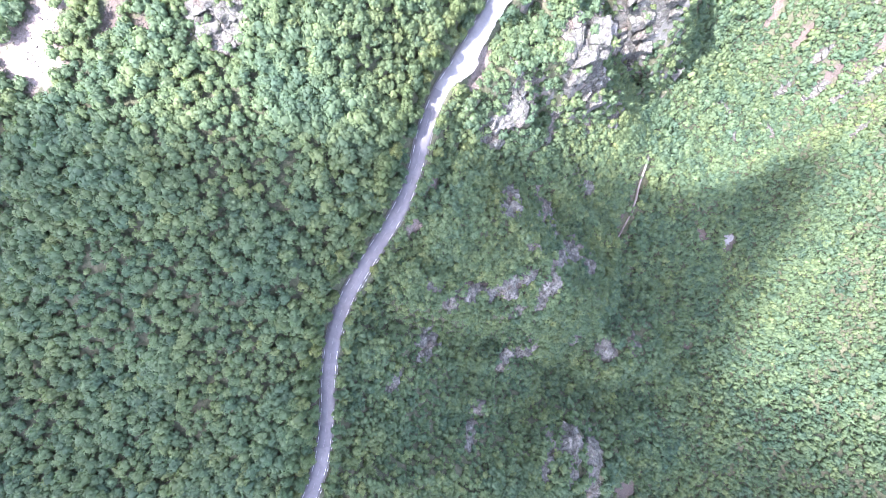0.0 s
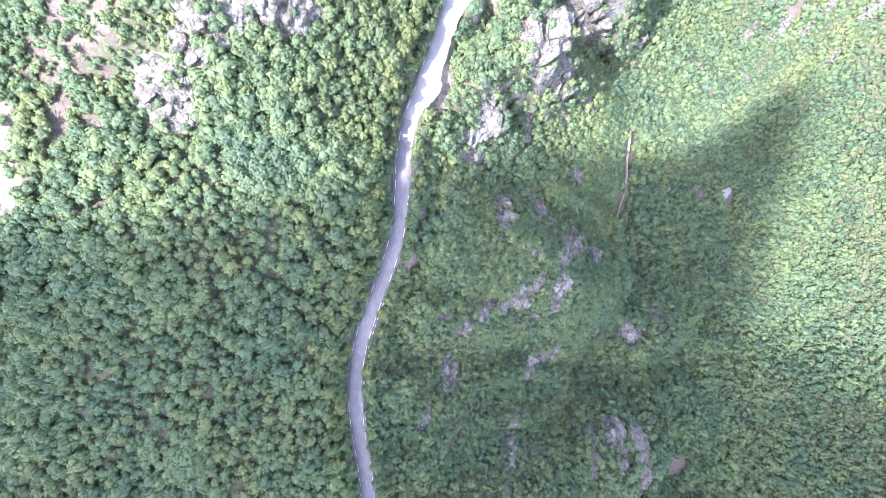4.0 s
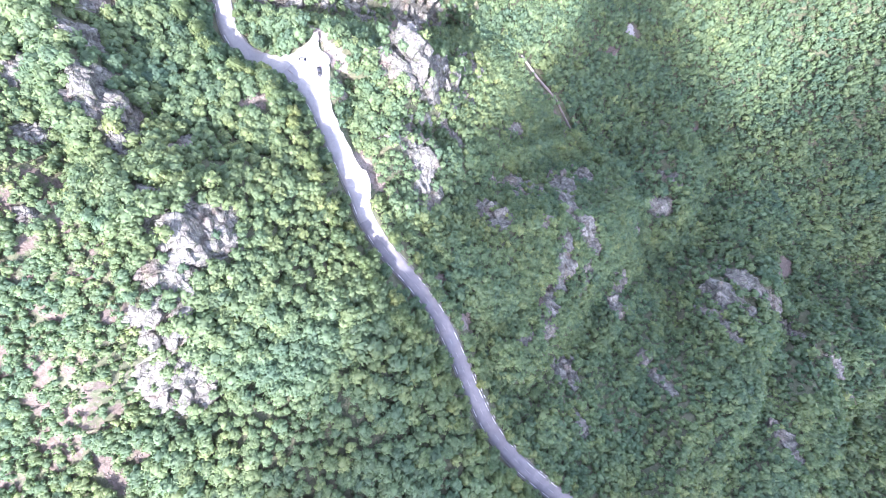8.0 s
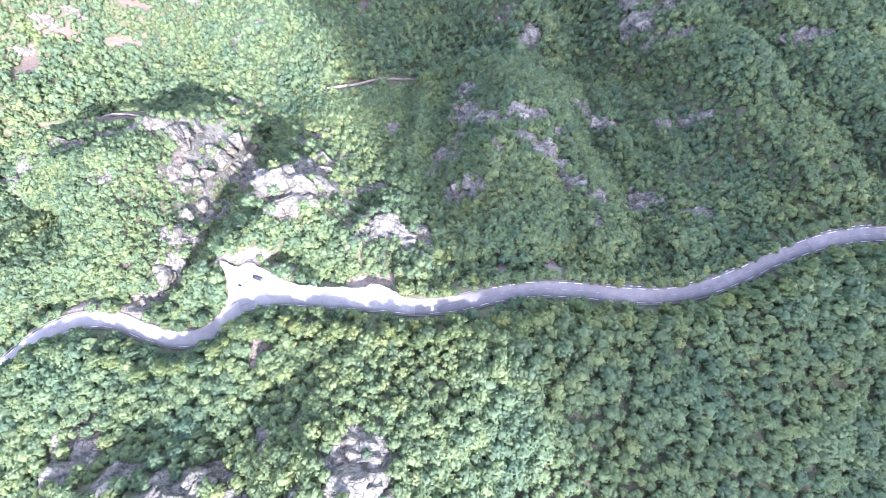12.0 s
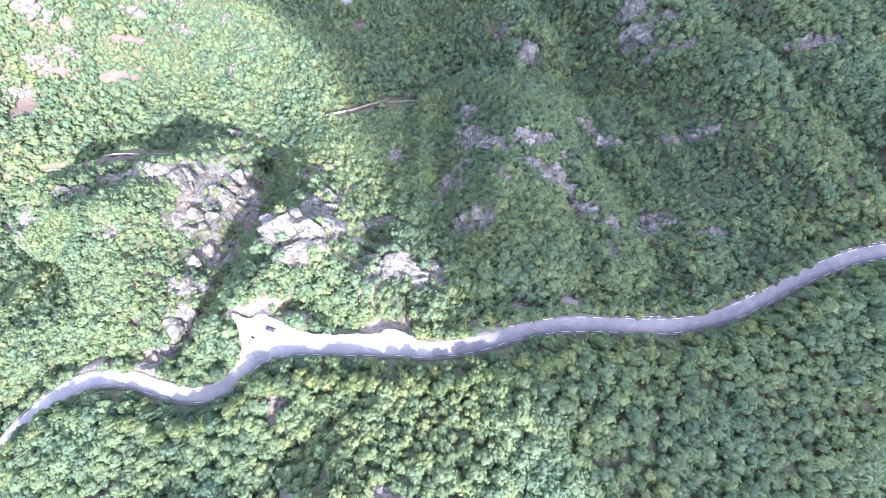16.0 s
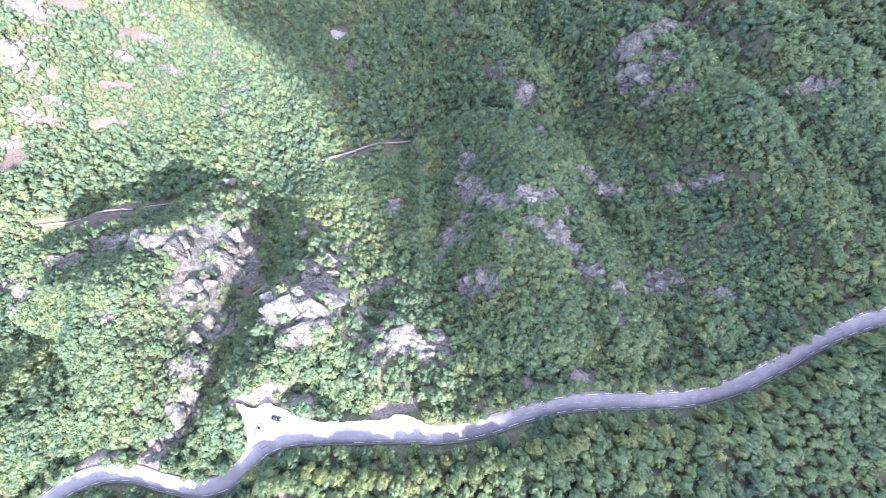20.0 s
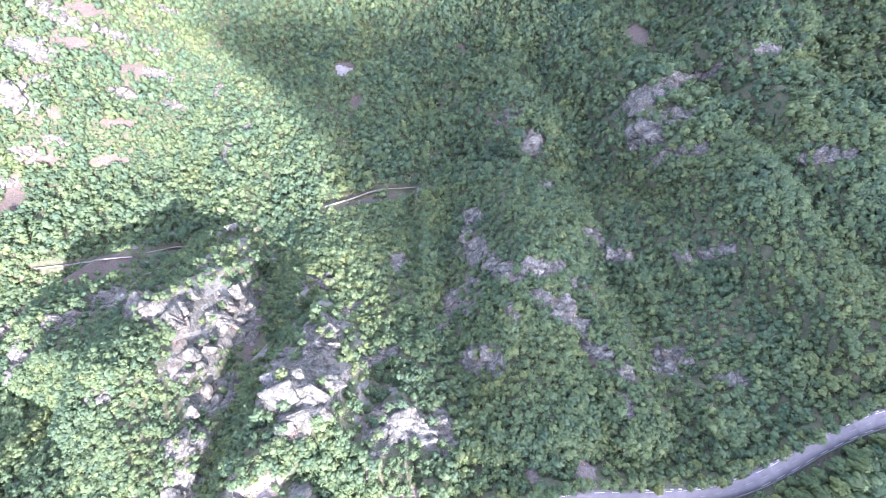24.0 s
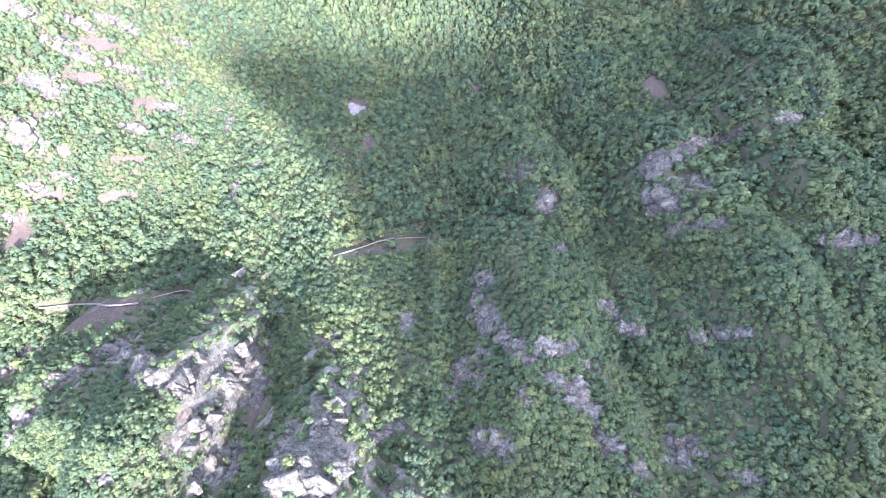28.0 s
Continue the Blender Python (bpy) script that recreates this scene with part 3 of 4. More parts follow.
def crag(x, y, width, depth, height, turn=0.0, seed=0, label=""):
    """A weathered limestone outcrop: large jointed blocks set into the slope, with broken ones between them."""
    r = np.random.default_rng(500 + seed)
    ob = new("rock_outcrop")
    middle = float(land(x, y))
    c, s = math.cos(radians(turn)), math.sin(radians(turn))
    sets = joint_set(r)
    area = 0.785 * width * depth
    large = float(np.clip(0.31 * math.sqrt(area), 1.5, 6.2))
    count = int(np.clip(1.8 * area / (3.14 * large * large), 3, 15))
    spread = r.uniform(0.6, 1.2, count)
    a, d = 2.4 * np.arange(count) + r.random(count), np.sqrt((np.arange(count) + 0.4) / count) * 0.84
    more = int(0.8 * count)
    a, d = np.r_[a, r.random(more) * 6.283], np.r_[d, 0.4 + 0.7 * np.sqrt(r.random(more))]
    big = large * np.r_[spread, r.uniform(0.16, 0.4, more)]
    u, v = 0.5 * width * d * np.cos(a), 0.5 * depth * d * np.sin(a)
    px, py = x + u * c - v * s, y + u * s + v * c
    clear = road_gap(px, py) > 4.2 + big
    high = big * r.uniform(0.45, 0.75, len(big)) + 0.1 * height * (1 - d.clip(0, 1)) * (np.arange(len(big)) < count)
    pz = land(px, py) + high * r.uniform(-0.4, 0.12, len(big))
    # The living rock between the blocks, with a ragged rim.
    step = float(np.clip(0.06 * min(width, depth), 0.6, 1.0))
    u, v = np.meshgrid(np.arange(-0.6 * width, 0.6 * width + step, step), np.arange(-0.6 * depth, 0.6 * depth + step, step))
    wx, wy = x + u * c - v * s, y + u * s + v * c
    edge = 1.0 - np.hypot(u / (0.5 * width), v / (0.5 * depth)) + 0.45 * rough(wx, wy, 0.4 * min(width, depth) + 2, 3, seed % 13) + 0.25 * rough(wx, wy, 2.4, 2, seed % 5)
    edge = np.where(road_gap(wx.ravel(), wy.ravel()).reshape(wx.shape) > 4.6, edge, -1)
    base = land(wx, wy)
    crease = 1 - 2 * np.abs(rough(wx + 0.4 * base, wy - 0.3 * base, 3.4, 3, seed % 9))
    lumps = rough(wx + 0.5 * base, wy + 0.4 * base, 1.7, 2, seed % 7)
    # Ledges: treads and risers along a tilted bedding.
    shelf = 1.6 + 0.05 * height
    level = (base + 0.3 * u + 0.2 * v + 1.3 * lumps + 1.5 * crease) / shelf
    part_way = level - np.floor(level)
    wz = base + smooth_step(0, 0.2, edge) * (0.7 + 1.0 * crease + 0.5 * lumps + shelf * (smooth_step(0.6, 1.0, part_way) - part_way + 0.4))
    wz = np.where(edge > 0, wz, base - 1.5)
    index = np.arange(u.size).reshape(u.shape)
    quads = np.stack([index[:-1, :-1], index[:-1, 1:], index[1:, 1:], index[1:, :-1]], -1).reshape(-1, 4)
    quads = quads[(edge.ravel()[quads] > 0).any(1)]
    if len(quads):
        used, back = np.unique(quads, return_inverse=True)
        points = np.stack([wx.ravel() - x, wy.ravel() - y, wz.ravel() - middle], -1)[used]
        mesh_part("rock_face", numpy_mesh("rock_face", points, back.reshape(-1, 4)), ROCK, ob)
    for n in np.nonzero(clear)[0]:
        size = (big[n] * r.uniform(0.9, 1.35), big[n] * r.uniform(0.8, 1.15), high[n])
        verts, faces = block_shape(r, sets, size, (px[n], py[n], pz[n]))
        mesh_part("block" if n < count else "boulder", numpy_mesh("block", verts + np.array((px[n] - x, py[n] - y, pz[n] - middle)), faces), ROCK, ob)
        BLOCK_TOPS.append((px[n], py[n], 0.75 * big[n], pz[n] + 0.72 * high[n]))
    ob.matrix_world = pose(x, y, middle)
    CRAG_SPOTS.append((x, y, width * 0.5, depth * 0.5, turn, height))
    return tagged(ob, label, "rock", "limestone outcrops")


GORGE_CRAGS = [(17, 43, 38, 26, 24, -8), (24, 57, 16, 12, 18, 10), (17, 31, 12, 11, 12, -10), (57, 21, 32, 12, 15, -9), (74, 15, 16, 15, 16, 10), (46, 15, 6, 11, 8, 0), (45, 44, 12, 7, 9, -10), (12, 86, 26, 9, 8, -7), (60, 92, 11, 16, 8, 0), (20, 63, 22, 11, 15, -10), (7, 51, 14, 13, 15, 0), (52, 47, 15, 8, 8, 0), (33, 70, 10, 7, 6, 10)]
SPUR_CRAGS = [(119, 78, 16, 10, 10, -35), (140, 77, 22, 8, 9, -5), (109, 91, 14, 16, 9, 0), (134, 62, 12, 8, 6, -40), (144, 52, 13, 8, 6, -35), (101, 68, 8, 16, 9, -30), (118, 58, 7, 9, 6, 10), (103, 38, 13, 12, 10, -8),
              (154, 36, 12, 9, 5, -40), (159, 27, 15, 7, 5, -20), (176, 88, 16, 9, 7, -25), (189, 74, 14, 8, 6, -10), (190, 24, 15, 11, 8, 20), (220, 69, 8, 10, 8, 0), (234, 69, 14, 6, 7, 10), (213, 14, 11, 5, 5, 0), (157, 14, 6, 8, 4, 0), (147, 58, 7, 6, 5, 40), (112, 85, 9, 6, 6, -40), (127, 75, 10, 6, 6, 10), (106, 100, 6, 10, 6, 0), (131, 79, 9, 5, 5, 0), (150, 45, 6, 9, 4, -30), (97, 61, 5, 9, 6, -30), (182, 82, 8, 5, 5, -20), (111, 112, 11, 12, 9, 0), (155, 66, 12, 7, 7, -50), (89, 62, 8, 15, 9, -35), (83, 55, 7, 9, 8, -35), (97, 37, 11, 13, 10, 0)]
FAR_CRAGS = [(239, 172, 26, 13, 16, 25), (262, 180, 24, 11, 14, 15), (286, 184, 22, 8, 11, 5), (231, 147, 18, 18, 17, 15), (246, 154, 28, 9, 12, -5), (240, 128, 25, 9, 12, 5), (322, 188, 22, 8, 9, 0), (348, 190, 13, 8, 8, 0), (306, 110, 22, 9, 9, -5),
             (153, 180, 16, 9, 11, 0), (163, 157, 13, 15, 13, 0), (163, 123, 13, 8, 9, 0), (-74, 203, 8, 22, 6, -15), (-70, 190, 7, 6, 5, 0), (-60, 225, 9, 7, 6, 0), (-90, 268, 8, 18, 6, 0)]
CLIFF_CRAGS = [(-46, 84, 36, 19, 26, -6), (-82, 92, 34, 14, 18, -10), (-38, 70, 25, 24, 34, 0), (-106, 98, 34, 11, 14, -12), (-70, 90, 26, 9, 14, -8), (-37, 40, 16, 14, 22, 0), (-69, 56, 16, 8, 6, -10), (-140, 77, 24, 15, 14, -7), (-126, 90, 26, 9, 10, 10),
               (-142, 63, 16, 12, 9, 0), (-39, 26, 19, 9, 9, -20), (-39, 10, 13, 20, 11, 15), (-46, -2, 14, 11, 8, 30), (-65, -1, 12, 4, 3.5, 5), (-186, 66, 15, 10, 9, 0), (-44, 60, 13, 19, 24, 0), (-212, 98, 26, 9, 9, -10), (-224, 88, 18, 9, 8, 0), (-29, 40, 10, 12, 8, 0)]
SOUTH_CRAGS = [(-56, -52, 17, 15, 14, 36), (-34, -60, 13, 8, 12, 36), (-15, -63, 10, 8, 12, 36), (-4, -63, 18, 10, 14, 36), (11, -63, 8, 11, 12, 36), (-5, -84, 9, 6, 6, 36), (48, -53, 14, 11, 14, 36), (54, -59, 20, 12, 16, 36), (60, -68, 10, 15, 16, 36),
               (72, -79, 13, 15, 16, 36), (87, -95, 19, 20, 16, 36), (35, -60, 8, 6, 9, 20), (22, -96, 8, 5, 4, 36), (-30, -78, 9, 16, 11, 30), (19, -50, 8, 5, 6, 0)]
WEST_CRAGS = [(-176, 322, 30, 15, 13, -30), (-190, 291, 32, 15, 14, -32), (-201, 256, 38, 20, 17, -35), (-186, 268, 16, 9, 9, -20), (-150, 312, 26, 10, 9, -25), (-132, 304, 16, 8, 7, -30), (-146, 262, 20, 10, 7, -20), (-122, 256, 18, 8, 6, -10),
              (-130, 284, 20, 9, 8, -20), (-200, 348, 30, 14, 14, -25), (-170, 344, 22, 9, 9, -30), (-152, 350, 26, 10, 9, -20), (-120, 346, 20, 8, 7, -20), (-229, 306, 36, 16, 16, -20), (-212, 219, 20, 9, 6, -15), (-190, 224, 14, 7, 5, -30), (-236, 200, 16, 9, 6, 10)]
seed = 0
for some, words in ((GORGE_CRAGS, "bright weathered limestone crag above the mountain road"), (SPUR_CRAGS, "grey limestone outcrop on the bushy spur"), (FAR_CRAGS, "grey limestone rib above the ravine woods"),
                    (CLIFF_CRAGS, "tall pale limestone cliff block over the gorge"), (SOUTH_CRAGS, "pale limestone crag on the wooded upper slope"), (WEST_CRAGS, "sunlit pale cliff band on the far valley side")):
    for x, y, width, depth, *rest in some:
        seed += 1
        grown = 1.2 if some in (SPUR_CRAGS, FAR_CRAGS, SOUTH_CRAGS) else 1.0
        crag(x, y, width * grown, depth * grown, *rest, seed, words)


def in_crag(x, y, spot):
    cx, cy, rx, ry, turn = spot[:5]
    c, s = math.cos(radians(turn)), math.sin(radians(turn))
    return (((x - cx) * c + (y - cy) * s) / rx) ** 2 + (((y - cy) * c - (x - cx) * s) / ry) ** 2


stony = (0.45 * (steepness(gx, gy) - 2.2)).clip(0, 1)
for spot in CRAG_SPOTS:
    stony = np.maximum(stony, 0.75 * smooth_step(1.15, 0.6, in_crag(gx, gy, spot)))
value_per_point(ground_mesh, "steep", stony.ravel())


def footing(x, y):
    """Height of the ground or of the crag that stands on it."""
    z = land(x, y)
    for bx, by, wide, top in BLOCK_TOPS:
        on = np.nonzero((np.abs(x - bx) < wide) & (np.abs(y - by) < wide))[0]
        z[on] = np.maximum(z[on], top - 0.9)
    return z


# ---- trees ----
def crown_shape(leaves, seed, spread=1.0, tall=0.9, filler=5, size=0.2):
    """A crown of radius 1: rounded lobes under many small leaf sprays. Returns verts, triangles and the lobes' outward normals."""
    r = np.random.default_rng(seed)
    lobes = [(0, 0, 0.28, 0.62)]
    start_angle, number = r.random() * 6.28, int(r.integers(5, 8))
    for n in range(number):
        a, d = start_angle + 6.28 * (n + 0.6 * r.random()) / number, 0.42 + 0.26 * r.random()
        lobes.append((d * np.cos(a) * spread, d * np.sin(a) * spread, 0.0 + 0.42 * r.random(), 0.27 + 0.2 * r.random()))
    lobes = np.array(lobes)
    verts, faces, normals = [], [], []

    def add(p, centre):
        out = np.array(p) - centre
        verts.append((p[0], p[1], p[2] * tall))
        normals.append(out / (np.linalg.norm(out) + 1e-6))

    for cx, cy, cz, rad in lobes[:filler]:
        start, k, centre = len(verts), 5, np.array((cx, cy, cz - 0.15 * rad))
        for ring, (h, w) in enumerate(((-0.6, 0.8), (0.4, 0.82))):
            for n in range(k):
                a = 6.283 * (n + 0.5 * ring) / k + r.random() * 0.5
                g = rad * 0.88 * (0.85 + 0.3 * r.random())
                add((cx + g * w * np.cos(a), cy + g * w * np.sin(a), cz + g * h), centre)
        add((cx, cy, cz + rad * 0.84), centre)
        for n in range(k):
            m = (n + 1) % k
            faces += [(start + n, start + m, start + k + n), (start + m, start + k + m, start + k + n), (start + k + n, start + k + m, start + 2 * k)]
    share = lobes[:, 3] ** 2
    owner = r.choice(len(lobes), leaves, p=share / share.sum())
    for n in range(leaves):
        cx, cy, cz, rad = lobes[owner[n]]
        u = r.normal(size=3)
        u[2] = abs(u[2]) * 1.2 + (0.0 if n % 4 else -0.5)
        u /= np.linalg.norm(u)
        p = np.array((cx, cy, cz)) + u * rad * (0.86 + 0.3 * r.random())
        normal = u + np.array((0, 0, 0.3)) + r.normal(size=3) * 0.45
        normal /= np.linalg.norm(normal)
        side = np.cross(normal, r.normal(size=3))
        side /= np.linalg.norm(side)
        other = np.cross(normal, side)
        start, first = len(verts), r.random() * 6.28
        for k in range(3):
            a, w = first + 2.094 * k + 0.4 * r.normal(), size * (0.65 + 0.7 * r.random())
            add(p + side * w * np.cos(a) + other * w * np.sin(a), np.array((cx, cy, cz)))
        faces.append((start, start + 1, start + 2))
    return np.array(verts), np.array(faces), np.array(normals)


def scatter(x0, x1, y0, y1, step, seed):
    """Jittered places over a rectangle."""
    r = np.random.default_rng(seed)
    px, py = np.meshgrid(np.arange(x0, x1, step), np.arange(y0, y1, step))
    px = px + (np.arange(px.shape[0]) % 2)[:, None] * step / 2
    return (px + r.uniform(-0.5, 0.5, px.shape) * step).ravel(), (py + r.uniform(-0.5, 0.5, px.shape) * step).ravel()


def inside(outline, x, y, margin):
    """Whether places lie in an outline, or within a margin of it."""
    hit = np.zeros(np.shape(x), bool)
    for (ax, ay), (bx, by) in zip(outline, outline[1:] + outline[:1]):
        cross = (ay > y) != (by > y)
        hit ^= cross & (x < (bx - ax) * (y - ay) / (by - ay + 1e-9) + ax)
    far, _ = along([(px, py, 0) for px, py in outline + outline[:1]], x, y)
    return hit | (far < margin)


# Dry-stone walls in the valley, with cleared ground beside them.
TERRACE_WALLS = [
    [(10, 138), (26, 141), (42, 144.5), (54, 145.5)],
    [(56, 145), (66, 144), (77, 143)],
    [(-206, 128), (-180, 127), (-150, 125), (-120, 123)],
    [(-118, 125), (-104, 127), (-90, 124)],
]


def growing(x, y, seed=0, rim=0.8):
    """Where trees stand: off the road and lay-by, thin on crags and bare ground."""
    r = np.random.default_rng(seed)
    far = road_gap(x, y)
    ok = (far > 4.6) & ~inside(LOT, x, y, 1.3)
    bare = bareness(x, y)
    ok &= (r.random(len(x)) > bare * 0.9) & (bare < 0.97)
    ok &= np.hypot(x - 28, y - 268) > 10.5
    for line in TERRACE_WALLS:
        ok &= along([(px, py, 0) for px, py in line], x, y - 1.2)[0] > 3.6
    keep, chance = r.random(len(x)), r.random(len(x))
    for spot in CRAG_SPOTS:
        q = in_crag(x, y, spot)
        ok &= (q > rim) | (keep < 0.09 + 0.28 * smooth_step(0.3, 0.8, q))
    left = np.nonzero(ok)[0]
    ok[left] &= chance[left] > 0.45 * smooth_step(2.8, 4.8, steepness(x[left], y[left]))
    return ok


def puff(mesh, outward):
    """Shades a crown's clumps partly as the rounded mass that they make up."""
    mesh.polygons.foreach_set("use_smooth", np.ones(len(mesh.polygons), bool))
    own = np.empty(len(mesh.vertices) * 3, np.float32)
    mesh.vertex_normals.foreach_get("vector", own)
    own = own.reshape(-1, 3)
    own = np.where((own * outward).sum(1)[:, None] < 0, -own, own)
    mixed = 0.3 * own + 0.7 * outward
    mixed /= np.linalg.norm(mixed, axis=1)[:, None] + 1e-9
    mesh.normals_split_custom_set_from_vertices(mixed.astype(np.float32))


def forest(name, x, y, radius, shapes, label, seed, bluish=0.0, shrink=0.0):
    """A wood too thick to count, as one mesh of many crowns."""
    r = np.random.default_rng(seed)
    z = footing(x, y)
    pick, turn, tint = r.integers(0, len(shapes), len(x)), r.random(len(x)) * 6.283, np.clip(r.beta(3.2, 4, len(x)) + bluish, 0, 1)
    size = radius[0] + (radius[1] - radius[0]) * r.random(len(x)) ** 1.3
    size = size * (1 - shrink) * (0.72 + 0.56 * value_noise(x, y, 19, 33))
    tint = np.clip(tint + 0.3 * (value_noise(x, y, 13, 34) - 0.5) + 0.25 * (value_noise(x, y, 41, 35) - 0.5), 0, 1)
    far = road_gap(x, y)
    size = np.minimum(size, np.maximum(1.1, far - np.where(y < road_side(x), 1.7, 2.9)))
    rise = size * r.uniform(0.8, 1.5, len(x))
    all_v, all_f, all_t, all_n, count = [], [], [], [], 0
    for n, (v, f, lobe) in enumerate(shapes):
        who = np.nonzero(pick == n)[0]
        c, s = np.cos(turn[who])[:, None], np.sin(turn[who])[:, None]
        vx = (v[:, 0] * c - v[:, 1] * s) * size[who][:, None] + x[who][:, None]
        vy = (v[:, 0] * s + v[:, 1] * c) * size[who][:, None] + y[who][:, None]
        vz = (v[:, 2] + 0.55) * rise[who][:, None] * 1.1 + z[who][:, None]
        all_v.append(np.stack([vx, vy, vz], -1).reshape(-1, 3))
        all_f.append((f[None] + (np.arange(len(who)) * len(v))[:, None, None] + count).reshape(-1, 3))
        all_t.append(np.repeat(tint[who], len(v)))
        out = v - np.array((0, 0, -0.15))
        out = 0.45 * out / np.linalg.norm(out, axis=1)[:, None] + 0.55 * lobe
        out /= np.linalg.norm(out, axis=1)[:, None]
        all_n.append(np.stack([out[:, 0] * c - out[:, 1] * s, out[:, 0] * s + out[:, 1] * c, np.broadcast_to(out[:, 2], (len(who), len(v)))], -1).reshape(-1, 3))
        count += len(who) * len(v)
    mesh = numpy_mesh(name, np.concatenate(all_v), np.concatenate(all_f))
    value_per_point(mesh, "tint", np.concatenate(all_t))
    puff(mesh, np.concatenate(all_n))
    ob = mesh_part(name, mesh, FOREST_LEAF)
    return tagged(ob, label, "woodland", kind="stuff")


def road_side(x):
    order = np.argsort(ROAD_X)
    return np.interp(x, ROAD_X[order], ROAD_LINE[order, 1])


BROAD = [crown_shape(95, 20 + n, filler=6, size=0.165) for n in range(9)]
SHRUB = [crown_shape(52, 40 + n, 1.1, 0.85, 4, 0.21) for n in range(9)]
DISTANT = [crown_shape(22, 60 + n, 1.1, 1.2, 3, 0.29) for n in range(8)]

def within(x, y, ok):
    return x[ok], y[ok]


places = [scatter(-130, 330, -172, 4, 3.3, 1), scatter(-70, 110, -80, -22, 3.9, 12), scatter(15, 100, -72, -24, 4.2, 13)]
x, y = np.concatenate([a for a, b in places]), np.concatenate([b for a, b in places])
x, y = within(x, y, (y > -100 - 0.75 * (x + 80)) & (y > -215 + 0.7 * (x - 190)))
ok = growing(x, y, 1, 1.15) & (y < road_side(x) - 4.5) & (np.random.default_rng(4).random(len(x)) > 0.02 + 0.12 * smooth_step(0.6, 0.75, value_noise(x, y, 26, 6)))
forest("forest", x[ok], y[ok], (2.3, 4.3), BROAD, "dense broad-leaved forest on the slope above the road", 1, shrink=0.42 * upland(x[ok], y[ok]))

x, y = scatter(-190, 360, -40, 135, 2.75, 2)
ok = growing(x, y, 2, 1.0) & (y > road_side(x) + 4.5) & (np.random.default_rng(5).random(len(x)) > 0.02 + 0.07 * smooth_step(0.62, 0.78, value_noise(x, y, 17, 8)))
forest("scrub", x[ok], y[ok], (1.9, 3.6), SHRUB, "thick green scrub and small trees on the gorge side", 2)

x, y = scatter(-275, 480, 20, 490, 3.8, 3)
x, y = within(x, y, ((y > 133) | (x < -188) | (x > 358)) & (y < 440 + 80 * smooth_step(-30, 60, x)) & (y < 480 + (330 - x)) & (y < 640 + 1.2 * x) & (y > 1.6 * (x - 400)))
ok = growing(x, y, 3, 1.25)
forest("valley_woods", x[ok], y[ok], (1.8, 4.9), DISTANT, "green woods covering the valley far below", 3, -0.1)

x, y = scatter(-130, 110, -200, -70, 2.3, 6)
ok = growing(x, y, 6, 1.0) & (upland(x, y) > 0.3) & (y > -100 - 0.75 * (x + 80)) & (y > -190)
forest("plateau_scrub", x[ok], y[ok], (1.0, 2.0), DISTANT, "low sun-dried bushes on the stony plateau", 6, 0.12)

places = [scatter(-125, -40, 2, 80, 2.3, 7), scatter(92, 170, 0, 72, 2.6, 8), scatter(-240, -95, 200, 360, 3.0, 9)]
x, y = np.concatenate([a for a, b in places]), np.concatenate([b for a, b in places])
ok = growing(x, y, 9, 1.0) & (road_gap(x, y) > 5.5)
forest("hill_scrub", x[ok], y[ok], (1.3, 2.7), DISTANT, "low bright green bushes between the rocks of the hills", 9, 0.08)


# ---- trees beside the road, one by one ----
def tree_model(seed):
    """A broad-leaved tree with a forked trunk; its crown's radius is 1 and it stands at the origin."""
    r = np.random.default_rng(seed)
    base = new("tree")
    bm = bmesh.new()
    for n in range(5):
        top = Vector((0, 0, 1.0)) if n == 0 else Vector((0.5 * math.cos(n * 1.6), 0.5 * math.sin(n * 1.6), 0.85 + 0.2 * r.random()))
        foot = Vector((0, 0, -0.4)) if n == 0 else Vector((0, 0, 0.28 + 0.1 * n))
        turn = (top - foot).to_track_quat("Z", "Y").to_matrix().to_4x4()
        bmesh.ops.create_cone(bm, cap_ends=True, segments=6, radius1=0.075 if n == 0 else 0.035, radius2=0.015, depth=(top - foot).length, matrix=Matrix.Translation((top + foot) / 2) @ turn)
    part("trunk", bm, BARK, base, "grey-brown bark")
    v, f, lobe = crown_shape(420, seed, 1.05, 1.0, 7, 0.11)
    mesh = numpy_mesh("crown", v + np.array((0, 0, 0.72)), f)
    puff(mesh, lobe)
    mesh_part("crown", mesh, LEAF, base, "dense green leaves")
    return base


models = [tree_model(80 + n) for n in range(5)]
r = np.random.default_rng(11)
spots = []
for side in (1, -1):
    for n in range(4, len(FINE) - 4, 2):
        n = n + int(r.integers(-1, 2))
        x0, y0, z0 = FINE[n]
        ahead = FINE[n + 1, :2] - FINE[n - 1, :2]
        ahead /= np.linalg.norm(ahead)
        for row in range(2):
            off = side * ((5.3 if side > 0 else 4.8) + row * 4.0 + (2.0 if side > 0 else 1.5) * r.random())
            px, py = x0 - ahead[1] * off + r.normal() * 0.8, y0 + ahead[0] * off + r.normal() * 0.8
            if -105 < x0 < 300 and r.random() > 0.30:
                spots.append((px, py, (2.4 + 1.5 * r.random()) * (0.8 if side > 0 else 1.05), row + (side > 0)))
spots = np.array(spots)
r.shuffle(spots)
spots = spots[np.argsort(spots[:, 3], kind="stable")]
spots = spots[growing(spots[:, 0], spots[:, 1], seed=5)][:300]
